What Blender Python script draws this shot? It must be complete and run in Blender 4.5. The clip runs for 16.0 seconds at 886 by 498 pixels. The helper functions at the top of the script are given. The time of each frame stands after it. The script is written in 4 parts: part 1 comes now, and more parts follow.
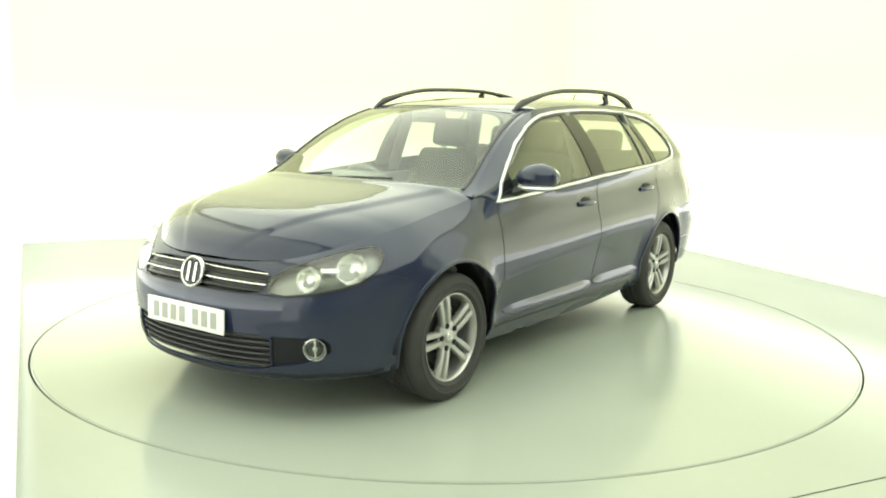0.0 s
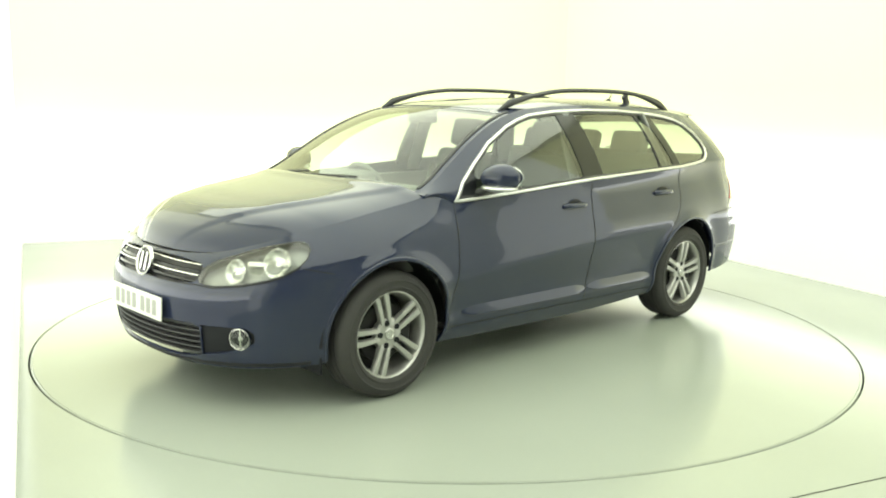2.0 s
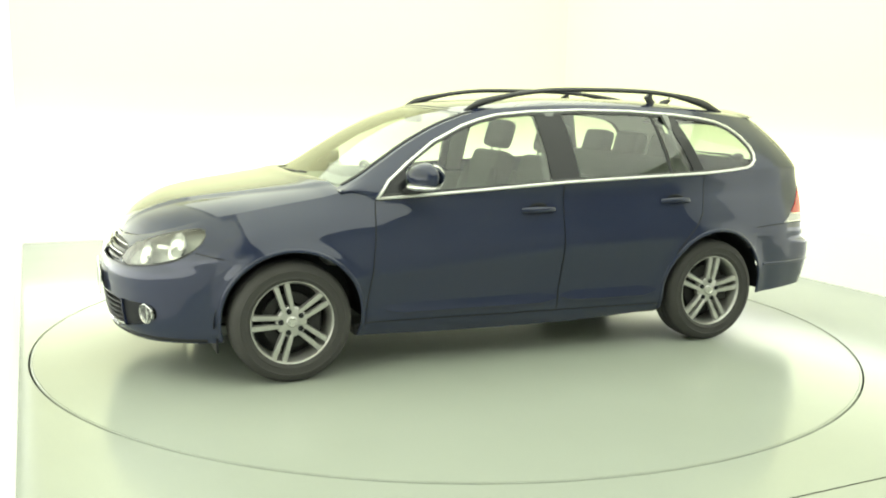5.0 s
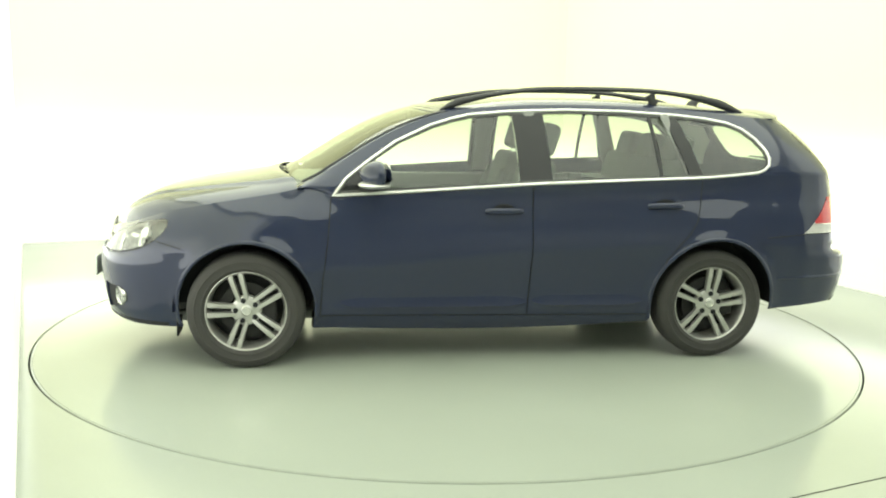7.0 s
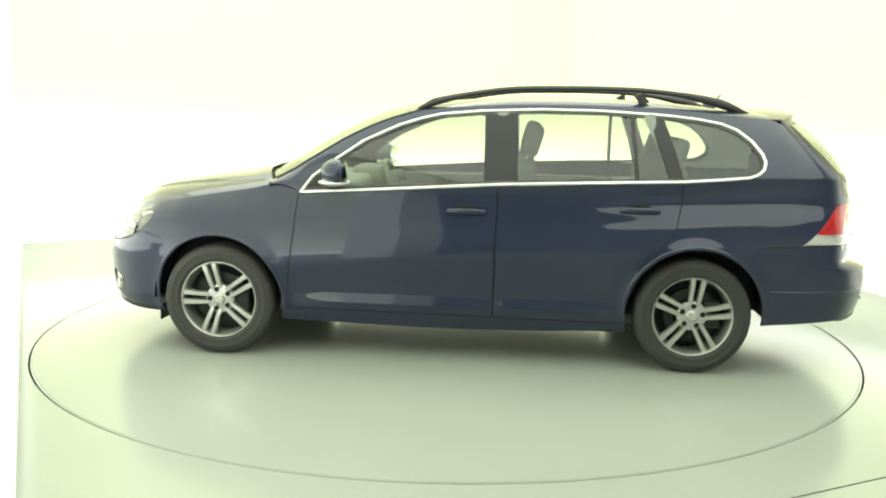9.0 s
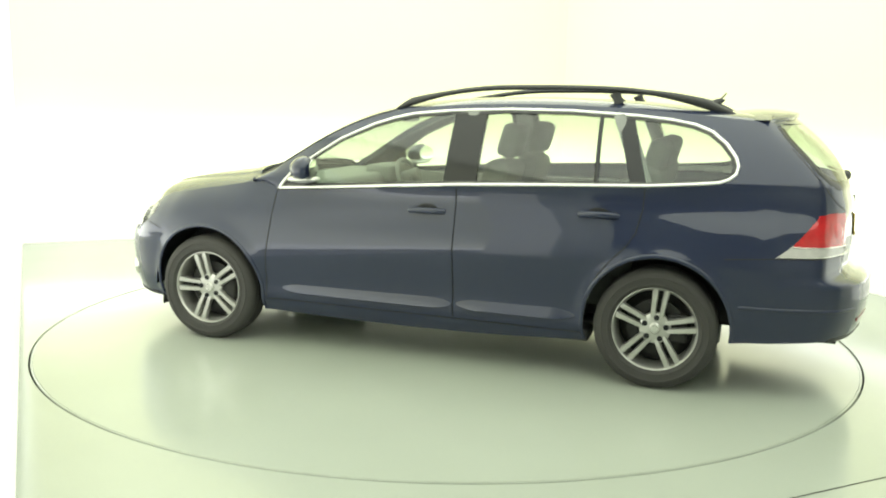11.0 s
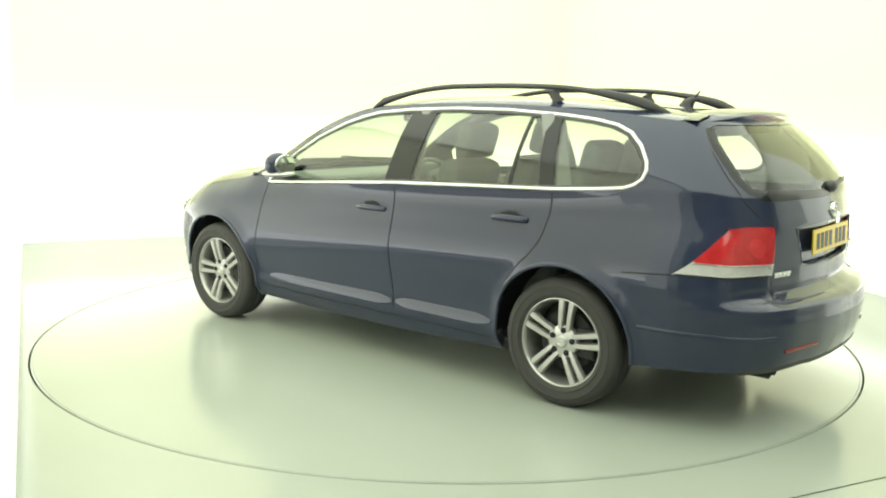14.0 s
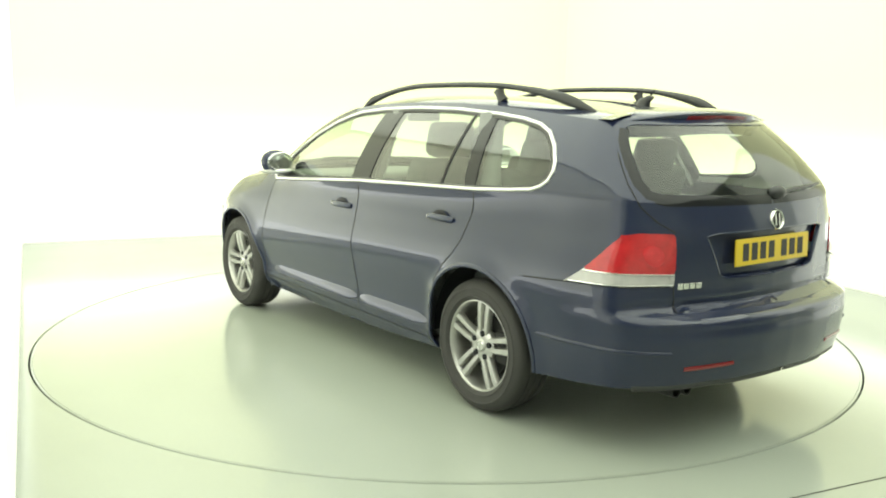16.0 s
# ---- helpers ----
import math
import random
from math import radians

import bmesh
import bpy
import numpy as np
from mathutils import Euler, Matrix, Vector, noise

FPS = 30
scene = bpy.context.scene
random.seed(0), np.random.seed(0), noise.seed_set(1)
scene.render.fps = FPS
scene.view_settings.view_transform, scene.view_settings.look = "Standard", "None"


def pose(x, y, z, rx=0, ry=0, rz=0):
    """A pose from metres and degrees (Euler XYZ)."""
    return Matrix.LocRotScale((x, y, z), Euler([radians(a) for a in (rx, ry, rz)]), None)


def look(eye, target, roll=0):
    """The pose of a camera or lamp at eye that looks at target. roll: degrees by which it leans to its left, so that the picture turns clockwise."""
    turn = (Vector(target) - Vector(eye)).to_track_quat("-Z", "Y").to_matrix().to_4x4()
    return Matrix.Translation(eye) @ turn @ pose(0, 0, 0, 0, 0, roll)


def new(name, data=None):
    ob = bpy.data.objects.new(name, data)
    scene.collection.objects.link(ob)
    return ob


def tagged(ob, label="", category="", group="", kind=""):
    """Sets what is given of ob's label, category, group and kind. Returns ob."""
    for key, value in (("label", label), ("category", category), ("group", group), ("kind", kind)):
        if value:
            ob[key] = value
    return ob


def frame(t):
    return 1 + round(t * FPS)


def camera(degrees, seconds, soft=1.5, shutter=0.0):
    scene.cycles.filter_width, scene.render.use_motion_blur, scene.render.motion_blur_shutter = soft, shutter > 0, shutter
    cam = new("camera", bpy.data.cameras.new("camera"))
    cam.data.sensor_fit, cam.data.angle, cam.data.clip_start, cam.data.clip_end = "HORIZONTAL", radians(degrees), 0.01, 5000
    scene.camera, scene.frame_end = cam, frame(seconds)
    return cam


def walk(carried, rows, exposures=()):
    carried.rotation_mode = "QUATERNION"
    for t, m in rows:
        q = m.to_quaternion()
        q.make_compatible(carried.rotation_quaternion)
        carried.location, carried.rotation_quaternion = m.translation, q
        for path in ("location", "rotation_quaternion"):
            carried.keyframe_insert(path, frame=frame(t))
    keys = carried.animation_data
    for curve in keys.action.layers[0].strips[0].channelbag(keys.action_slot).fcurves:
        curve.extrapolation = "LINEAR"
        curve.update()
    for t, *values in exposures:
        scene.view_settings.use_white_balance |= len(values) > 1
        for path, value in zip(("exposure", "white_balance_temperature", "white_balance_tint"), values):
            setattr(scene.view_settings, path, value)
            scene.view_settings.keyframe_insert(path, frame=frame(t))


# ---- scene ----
cam = camera(52.78, 16.0, soft=2.0)
EYE, YAW, DOWN = Vector((0.0, -5.599, 1.407)), radians(-0.30), radians(9.29)
AIM = EYE + Vector((math.sin(YAW) * math.cos(DOWN), math.cos(YAW) * math.cos(DOWN), -math.sin(DOWN)))
CAM = look(EYE, AIM, 1.08)
walk(cam, [(0.0, CAM), (16.0, CAM)], [(0.0, 0.0, 6500, 10), (16.0, 0.0, 6500, 10)])

# ---- light: a photo booth of glowing walls, with soft boxes overhead ----
ROOM = 25.2                                           # the booth stands turned to the camera
LEFT, RIGHT, BACK, OPEN_L, OPEN_R, HIGH_CEIL = -2.49, 3.547, 4.30, -2.3, -1.6, 3.6
TURN = pose(0, 0, 0, 0, 0, ROOM)
world = bpy.data.worlds.new("world")
world.use_nodes = True
world.node_tree.nodes["Background"].inputs[0].default_value = (0.85, 0.9, 0.75, 1)
world.node_tree.nodes["Background"].inputs[1].default_value = 0.05
scene.world = world


def soft_box(name, u, v, z, su, sv, watts, colour=(0.94, 1.0, 0.87)):
    lamp = bpy.data.lights.new(name, "AREA")
    lamp.shape, lamp.size, lamp.size_y, lamp.energy, lamp.color = "RECTANGLE", su, sv, watts, colour
    ob = new(name, lamp)
    ob.matrix_world = TURN @ pose(u, v, z)
    return ob


soft_box("soft_box", 0.5, -1.5, 3.52, 5.6, 11.2, 400)


# ---- materials ----
def material(name, colour, rough=0.5, metal=0.0, coat=0.0, vary=0.06, scale=6.0, bump=0.0, fine=220.0, spec=0.5, emit=None, strength=0.0):
    """A surface with two scales of variation in tone and gloss, and a fine relief."""
    m = bpy.data.materials.new(name)
    m.use_nodes = True
    t = m.node_tree
    b = t.nodes["Principled BSDF"]
    b.inputs["Metallic"].default_value, b.inputs["Coat Weight"].default_value = metal, coat
    b.inputs["Coat Roughness"].default_value = 0.03
    b.inputs["Specular IOR Level"].default_value = spec
    co = t.nodes.new("ShaderNodeTexCoord")
    n1, n2 = t.nodes.new("ShaderNodeTexNoise"), t.nodes.new("ShaderNodeTexNoise")
    n1.inputs["Scale"].default_value, n2.inputs["Scale"].default_value = scale, fine
    n1.inputs["Detail"].default_value = 5
    for n in (n1, n2):
        t.links.new(co.outputs["Object"], n.inputs["Vector"])
    add = t.nodes.new("ShaderNodeMath")
    add.operation = "ADD"
    t.links.new(n1.outputs["Fac"], add.inputs[0])
    half = t.nodes.new("ShaderNodeMath")
    half.operation = "MULTIPLY"
    half.inputs[1].default_value = 0.4
    t.links.new(n2.outputs["Fac"], half.inputs[0])
    t.links.new(half.outputs[0], add.inputs[1])
    tone = t.nodes.new("ShaderNodeMapRange")
    tone.inputs["From Min"].default_value, tone.inputs["From Max"].default_value = 0.35, 1.05
    tone.inputs["To Min"].default_value, tone.inputs["To Max"].default_value = 1 - vary, 1 + vary
    t.links.new(add.outputs[0], tone.inputs["Value"])
    mul = t.nodes.new("ShaderNodeVectorMath")
    mul.operation = "SCALE"
    mul.inputs[0].default_value = colour
    t.links.new(tone.outputs[0], mul.inputs["Scale"])
    t.links.new(mul.outputs[0], b.inputs["Base Color"])
    rr = t.nodes.new("ShaderNodeMapRange")
    rr.inputs["From Min"].default_value, rr.inputs["From Max"].default_value = 0.3, 0.7
    rr.inputs["To Min"].default_value, rr.inputs["To Max"].default_value = max(0.0, rough * 0.85), min(1.0, rough * 1.15)
    t.links.new(n1.outputs["Fac"], rr.inputs["Value"])
    t.links.new(rr.outputs[0], b.inputs["Roughness"])
    if bump:
        bm_ = t.nodes.new("ShaderNodeBump")
        bm_.inputs["Strength"].default_value, bm_.inputs["Distance"].default_value = bump, 0.002
        t.links.new(n2.outputs["Fac"], bm_.inputs["Height"])
        t.links.new(bm_.outputs["Normal"], b.inputs["Normal"])
    if emit:
        b.inputs["Emission Color"].default_value = (*emit, 1)
        b.inputs["Emission Strength"].default_value = strength
    return m


def glass(name, tint, gloss_rough=0.02, straight=0.09, rise=3.0):
    """A thin pane: clear with a tint, mirror-like at a slant."""
    m = bpy.data.materials.new(name)
    m.use_nodes = True
    t = m.node_tree
    t.nodes.remove(t.nodes["Principled BSDF"])
    clear, gloss, mix, slant = (t.nodes.new(k) for k in ("ShaderNodeBsdfTransparent", "ShaderNodeBsdfGlossy", "ShaderNodeMixShader", "ShaderNodeLayerWeight"))
    clear.inputs[0].default_value = (*tint, 1)
    gloss.inputs["Roughness"].default_value = gloss_rough
    slant.inputs["Blend"].default_value = 0.5
    power, share = t.nodes.new("ShaderNodeMath"), t.nodes.new("ShaderNodeMath")
    power.operation, share.operation = "POWER", "MULTIPLY_ADD"
    power.inputs[1].default_value = rise
    share.inputs[1].default_value, share.inputs[2].default_value = 1 - straight, straight
    t.links.new(slant.outputs["Facing"], power.inputs[0])
    t.links.new(power.outputs[0], share.inputs[0])
    t.links.new(share.outputs[0], mix.inputs[0])
    t.links.new(clear.outputs[0], mix.inputs[1])
    t.links.new(gloss.outputs[0], mix.inputs[2])
    t.links.new(mix.outputs[0], t.nodes["Material Output"].inputs["Surface"])
    return m


FLOOR = material("pale_floor_paint", (0.352, 0.383, 0.334), 0.15, vary=0.035, scale=1.3, bump=0.03, fine=90, spec=0.34)
# The wall's cream brightness is put into its emission, not cast by lamps.
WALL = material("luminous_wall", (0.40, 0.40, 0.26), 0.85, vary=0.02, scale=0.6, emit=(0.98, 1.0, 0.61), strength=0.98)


def painted_foot_glow(m, low, high, most, least, warm, white=(0.97, 1.0, 0.76)):
    """Paints a fade by height into the emission: stronger and whiter towards the foot."""
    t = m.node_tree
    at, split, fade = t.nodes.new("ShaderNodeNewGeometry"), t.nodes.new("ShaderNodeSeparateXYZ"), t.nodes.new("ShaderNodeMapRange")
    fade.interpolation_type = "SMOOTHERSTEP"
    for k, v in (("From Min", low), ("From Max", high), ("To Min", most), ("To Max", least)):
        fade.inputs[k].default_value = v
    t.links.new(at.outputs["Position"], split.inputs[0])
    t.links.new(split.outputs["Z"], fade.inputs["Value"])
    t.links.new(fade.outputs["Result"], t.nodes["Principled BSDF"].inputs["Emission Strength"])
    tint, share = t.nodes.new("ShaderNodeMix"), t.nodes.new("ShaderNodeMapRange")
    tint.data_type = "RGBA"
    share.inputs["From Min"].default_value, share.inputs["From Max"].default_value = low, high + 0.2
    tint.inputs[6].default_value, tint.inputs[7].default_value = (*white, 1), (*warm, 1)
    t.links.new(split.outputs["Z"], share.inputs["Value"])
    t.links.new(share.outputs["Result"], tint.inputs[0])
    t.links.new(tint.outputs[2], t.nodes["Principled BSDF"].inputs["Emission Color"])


painted_foot_glow(WALL, 0.55, 1.40, 2.3, 0.93, (0.96, 1.0, 0.57))
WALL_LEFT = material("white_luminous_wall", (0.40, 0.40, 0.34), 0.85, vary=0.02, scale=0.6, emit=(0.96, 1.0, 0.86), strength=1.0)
painted_foot_glow(WALL_LEFT, 0.55, 1.60, 2.8, 1.45, (0.96, 1.0, 0.74), (0.96, 1.0, 0.86))
GLOW_END = material("added_glow_wall", (0.50, 0.50, 0.42), 0.85, vary=0.02, scale=0.6, emit=(0.95, 1.0, 0.92), strength=1.3)
STRIP = material("light_strip", (0.80, 0.80, 0.80), 0.5, vary=0.01, emit=(0.97, 1.0, 0.96), strength=2.9)
# Emission whitens this grey plinth; it is no lamp.
PLINTH = material("plinth_with_glow", (0.42, 0.42, 0.41), 0.7, vary=0.02, scale=1.0, emit=(0.95, 1.0, 0.84), strength=0.74)
CEILING = material("white_ceiling", (0.80, 0.80, 0.72), 0.9, vary=0.02)
HALL = material("grey_hall_wall", (0.78, 0.79, 0.77), 0.8, vary=0.1, scale=0.8)
WING = material("added_pale_panel", (0.80, 0.81, 0.78), 0.85, vary=0.03, scale=0.8)
SEAM = material("dark_joint", (0.06, 0.065, 0.055), 0.8)
PAINT = material("dark_blue_metallic_paint", (0.0135, 0.0195, 0.050), 0.40, metal=0.0, coat=1.0, vary=0.05, scale=2.0, fine=900, spec=0.08)
PAINT.node_tree.nodes["Principled BSDF"].inputs["Coat IOR"].default_value = 1.54
BLACK = material("black_plastic", (0.034, 0.035, 0.036), 0.45, vary=0.12, bump=0.1)
VENT = material("dark_vent_plastic", (0.011, 0.012, 0.015), 0.5, vary=0.15, bump=0.1, spec=0.25)
GLOSSBLACK = material("gloss_black_trim", (0.014, 0.015, 0.017), 0.14, vary=0.05, spec=0.35)
RUBBER = material("tyre_rubber", (0.042, 0.041, 0.039), 0.75, vary=0.2, scale=14, bump=0.25)
ALLOY = material("silver_alloy", (0.50, 0.50, 0.48), 0.33, metal=0.75, vary=0.1, scale=20, bump=0.03)
DARKMETAL = material("brake_iron", (0.020, 0.020, 0.0195), 0.7, metal=0.1, vary=0.25, scale=30)
CHROME = material("bright_chrome", (0.80, 0.80, 0.78), 0.12, metal=1.0, vary=0.03)
SATIN = material("satin_aluminium_trim", (0.78, 0.78, 0.76), 0.32, metal=0.7, vary=0.03)
CLOTH = material("dark_grey_seat_cloth", (0.11, 0.118, 0.112), 0.9, vary=0.15, scale=18, bump=0.3)
CABIN = material("grey_cabin_plastic", (0.26, 0.27, 0.26), 0.7, vary=0.1, bump=0.1)
LINING = material("pale_headlining", (0.58, 0.59, 0.55), 0.9, vary=0.05)
RED = material("red_lamp_lens", (0.44, 0.012, 0.018), 0.12, coat=0.8, vary=0.3, scale=25, emit=(0.8, 0.02, 0.03), strength=0.0)
DARKRED = material("dark_red_lens", (0.20, 0.010, 0.014), 0.15, coat=0.5)
CLEARLENS = material("pale_lamp_lens", (0.46, 0.45, 0.44), 0.15, coat=0.6, vary=0.15, scale=30)
BRIGHTRED = material("bright_red_lens", (0.55, 0.016, 0.026), 0.10, coat=0.9, vary=0.2, scale=40)
REFLECTOR = material("lamp_reflector", (0.92, 0.92, 0.90), 0.26, metal=1.0, vary=0.1, scale=25)
HOUSING = material("lamp_housing_grey", (0.30, 0.31, 0.30), 0.3, metal=0.5)
PLATE_W = material("white_plate", (0.75, 0.76, 0.70), 0.4, vary=0.03)
PLATE_Y = material("yellow_plate", (0.70, 0.50, 0.03), 0.4, vary=0.03)
INK = material("black_plate_print", (0.02, 0.02, 0.02), 0.5)
PRINT = material("faint_plate_print", (0.33, 0.34, 0.31), 0.5)
WINDOW = glass("clear_window", (0.70, 0.77, 0.69), straight=0.09, rise=4.2)
DARKWINDOW = glass("side_window", (0.72, 0.79, 0.71), straight=0.08)
LENS = glass("lamp_cover", (0.86, 0.88, 0.85))
MIRROR = material("mirror_glass", (0.80, 0.82, 0.80), 0.03, metal=1.0, vary=0.01)


# ---- mesh helpers ----
def mesh_object(name, bm, mat, parent=None, label="", smooth=True):
    me = bpy.data.meshes.new(name)
    bm.normal_update()
    bm.to_mesh(me)
    bm.free()
    me.materials.append(mat)
    if smooth:
        for p in me.polygons:
            p.use_smooth = True
        me.set_sharp_from_angle(angle=radians(38))
    ob = new(name, me)
    if parent is not None:
        ob.parent = parent
    if label:
        ob["label"] = label
    return ob


def part(name, bm, mat, parent, label="", smooth=True):
    return mesh_object(name, bm, mat, parent, label, smooth)


def box(bm, lo, hi, bevel=0.0, m=None):
    r = bmesh.ops.create_cube(bm, size=1.0)
    vs = r["verts"]
    c, s = (Vector(lo) + Vector(hi)) / 2, Vector(hi) - Vector(lo)
    for v in vs:
        v.co = Vector((v.co.x * s.x, v.co.y * s.y, v.co.z * s.z)) + c
    if bevel:
        es = list({e for v in vs for e in v.link_edges})
        out = bmesh.ops.bevel(bm, geom=es, offset=bevel, segments=3, profile=0.6, affect="EDGES")
        vs = list({v for f in out["faces"] for v in f.verts} | {v for v in vs if v.is_valid})
    if m is not None:
        for v in vs:
            v.co = m @ v.co
    return vs


def boxed(lo, hi, bevel=0.0, m=None):
    bm = bmesh.new()
    box(bm, lo, hi, bevel, m)
    return bm


def lathe(bm, profile, n=64, m=None, closed=False):
    """Turns (radius, along y) pairs about the y axis."""
    rings = []
    for r, y in profile:
        rings.append([bm.verts.new((r * math.cos(2 * math.pi * k / n), y, r * math.sin(2 * math.pi * k / n))) for k in range(n)])
    pairs = list(zip(rings, rings[1:])) + ([(rings[-1], rings[0])] if closed else [])
    for a, b in pairs:
        for k in range(n):
            bm.faces.new((a[k], a[(k + 1) % n], b[(k + 1) % n], b[k]))
    if m is not None:
        for ring in rings:
            for v in ring:
                v.co = m @ v.co
    return rings


def grid_mesh(P, flip=False):
    """A sheet from an array of points."""
    bm = bmesh.new()
    n, m = P.shape[:2]
    vs = [[bm.verts.new(P[i, j]) for j in range(m)] for i in range(n)]
    for i in range(n - 1):
        for j in range(m - 1):
            f = (vs[i][j], vs[i + 1][j], vs[i + 1][j + 1], vs[i][j + 1])
            bm.faces.new(f[::-1] if flip else f)
    return bm


def sweep(path, normals, width, height, closed=False, bm=None, taper=0, wedge=False):
    """A raised strip with a rounded section along a path that lies on a surface; taper: points over which its ends fade."""
    bm = bm or bmesh.new()
    path, normals = [Vector(p) for p in path], [Vector(n) for n in normals]
    n = len(path)
    rings = []
    for i in range(n):
        a = path[(i - 1) % n] if closed or i else path[i]
        b = path[(i + 1) % n] if closed or i < n - 1 else path[i]
        t = (b - a).normalized()
        s = t.cross(normals[i]).normalized()
        pts = ((-0.5, -0.15), (-0.5, 0.35), (-0.3, 0.9), (0.0, 1.0), (0.3, 0.9), (0.5, 0.35), (0.5, -0.15))
        if wedge:
            pts = ((-0.5, -0.1), (-0.5, 0.04), (-0.15, 0.42), (0.28, 0.95), (0.40, 1.0), (0.5, 0.75), (0.5, -0.15))
        k = min(1.0, (min(i, n - 1 - i) + 0.25) / taper) ** 0.5 if taper else 1.0
        rings.append([bm.verts.new(path[i] + s * width * k * u + normals[i] * height * k * v) for u, v in pts])
    for i in range(n if closed else n - 1):
        a, b = rings[i], rings[(i + 1) % n]
        for k in range(6):
            bm.faces.new((a[k], b[k], b[k + 1], a[k + 1]))
        bm.faces.new((a[6], b[6], b[0], a[0]))
    if not closed:
        bm.faces.new(rings[0])
        bm.faces.new(rings[-1][::-1])
    bmesh.ops.recalc_face_normals(bm, faces=bm.faces)
    return bm


def rod(points, radii, n=10, bm=None):
    """A round bar through points, with a radius (or two half-axes) at each."""
    bm = bm or bmesh.new()
    pts = [Vector(p) for p in points]
    rings = []
    for i, p in enumerate(pts):
        t = (pts[min(i + 1, len(pts) - 1)] - pts[max(i - 1, 0)]).normalized()
        side = t.cross(Vector((0, 0, 1)))
        side = side.normalized() if side.length > 0.1 else Vector((0, 1, 0))
        up = side.cross(t).normalized()
        ra = radii[i] if isinstance(radii[i], tuple) else (radii[i], radii[i])
        rings.append([bm.verts.new(p + side * ra[0] * math.cos(2 * math.pi * k / n) + up * ra[1] * math.sin(2 * math.pi * k / n)) for k in range(n)])
    for a, b in zip(rings, rings[1:]):
        for k in range(n):
            bm.faces.new((a[k], a[(k + 1) % n], b[(k + 1) % n], b[k]))
    bm.faces.new(rings[0][::-1])
    bm.faces.new(rings[-1])
    bmesh.ops.recalc_face_normals(bm, faces=bm.faces)
    return bm


def mirrored(bm):
    """The same on the far flank."""
    out = bm.copy()
    for v in out.verts:
        v.co.y = -v.co.y
    bmesh.ops.reverse_faces(out, faces=out.faces)
    return out


# ---- the booth ----
def structure(name, bm, mat, label, category):
    ob = mesh_object(name, bm, mat, smooth=False)
    ob.matrix_world = TURN
    return tagged(ob, label, category, kind="structure")


def booth():
    step, top = 0.47, 0.66                              # plinth, light strip, wall
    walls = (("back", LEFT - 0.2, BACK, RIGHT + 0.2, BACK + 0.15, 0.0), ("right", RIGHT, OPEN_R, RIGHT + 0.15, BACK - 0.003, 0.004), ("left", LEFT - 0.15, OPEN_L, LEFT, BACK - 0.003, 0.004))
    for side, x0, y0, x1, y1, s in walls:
        structure("wall_" + side, boxed((x0, y0, top), (x1, y1, HIGH_CEIL)), WALL_LEFT if side == "left" else WALL, "plain cream studio wall with painted glow", "wall")
        structure("light_strip_" + side, boxed((x0, y0, step), (x1, y1, top - 0.002)), STRIP, "bright white light strip along the studio wall", "light strip")
        structure("plinth_" + side, boxed((x0, y0, 0), (x1, y1, step - 0.002)), PLINTH, "lower strip of the studio wall, whitened by added glow", "wall base")
    for side, x0, x1, y0, far in (("right", RIGHT, RIGHT + 0.15, OPEN_R, 2.4), ("left", LEFT - 0.15, LEFT, OPEN_L, 1.3)):
        # Extra glowing panel, added to step down the walls' reflection in the paint.
        structure("added_glow_end_" + side, boxed((x0, y0 - far / 2, 0), (x1, y0 - 0.004, HIGH_CEIL)), GLOW_END, "glowing panel added at the studio wall's end", "wall")
        # Out-of-view pale panel without emission, added to soften reflected wall edges on the car.
        structure("added_wing_" + side, boxed((x0, y0 - far, 0), (x1, y0 - far / 2 - 0.004, HIGH_CEIL)), WING, "unseen grey-white panel added to soften reflections", "wall")
    structure("ceiling", boxed((-7.0, -9.0, HIGH_CEIL), (8.0, BACK + 0.2, HIGH_CEIL + 0.2)), CEILING, "plain white studio ceiling", "ceiling")
    structure("wall_hall_front", boxed((-7.0, -9.2, -0.02), (8.0, -9.0, HIGH_CEIL)), HALL, "dim grey wall behind the camera", "wall")
    structure("wall_hall_left", boxed((-7.2, -9.0, -0.02), (-7.0, BACK + 0.2, HIGH_CEIL)), HALL, "dim grey hall wall", "wall")
    structure("wall_hall_right", boxed((8.0, -9.0, -0.02), (8.2, BACK + 0.2, HIGH_CEIL)), HALL, "dim grey hall wall", "wall")
    # floor with a round opening for the turntable
    hole, n = 2.447, 192
    bm = bmesh.new()
    inner = [bm.verts.new((hole * math.cos(2 * math.pi * k / n), hole * math.sin(2 * math.pi * k / n), 0)) for k in range(n)]
    skirt = [bm.verts.new((v.co.x, v.co.y, -0.2)) for v in inner]
    seam_v = -2.81
    outer = []
    for k in range(n):
        a = 2 * math.pi * k / n
        dx, dy = math.cos(a), math.sin(a)
        reach = min((8.0 if dx > 0 else 7.0) / max(abs(dx), 1e-6), (BACK + 0.1 if dy > 0 else -seam_v - 0.004) / max(abs(dy), 1e-6))
        outer.append(bm.verts.new((dx * reach, dy * reach, 0)))
    for k in range(n):
        j = (k + 1) % n
        bm.faces.new((inner[k], outer[k], outer[j], inner[j]))
        bm.faces.new((inner[k], inner[j], skirt[j], skirt[k]))
    for x0, x1, y1 in ((-7.0, 8.0, -9.0),):
        bm.faces.new([bm.verts.new(p) for p in ((x0, y1, 0), (x1, y1, 0), (x1, seam_v + -0.004, 0), (x0, seam_v - 0.004, 0))])
    structure("floor", bm, FLOOR, "glossy pale green-grey painted studio floor", "floor")
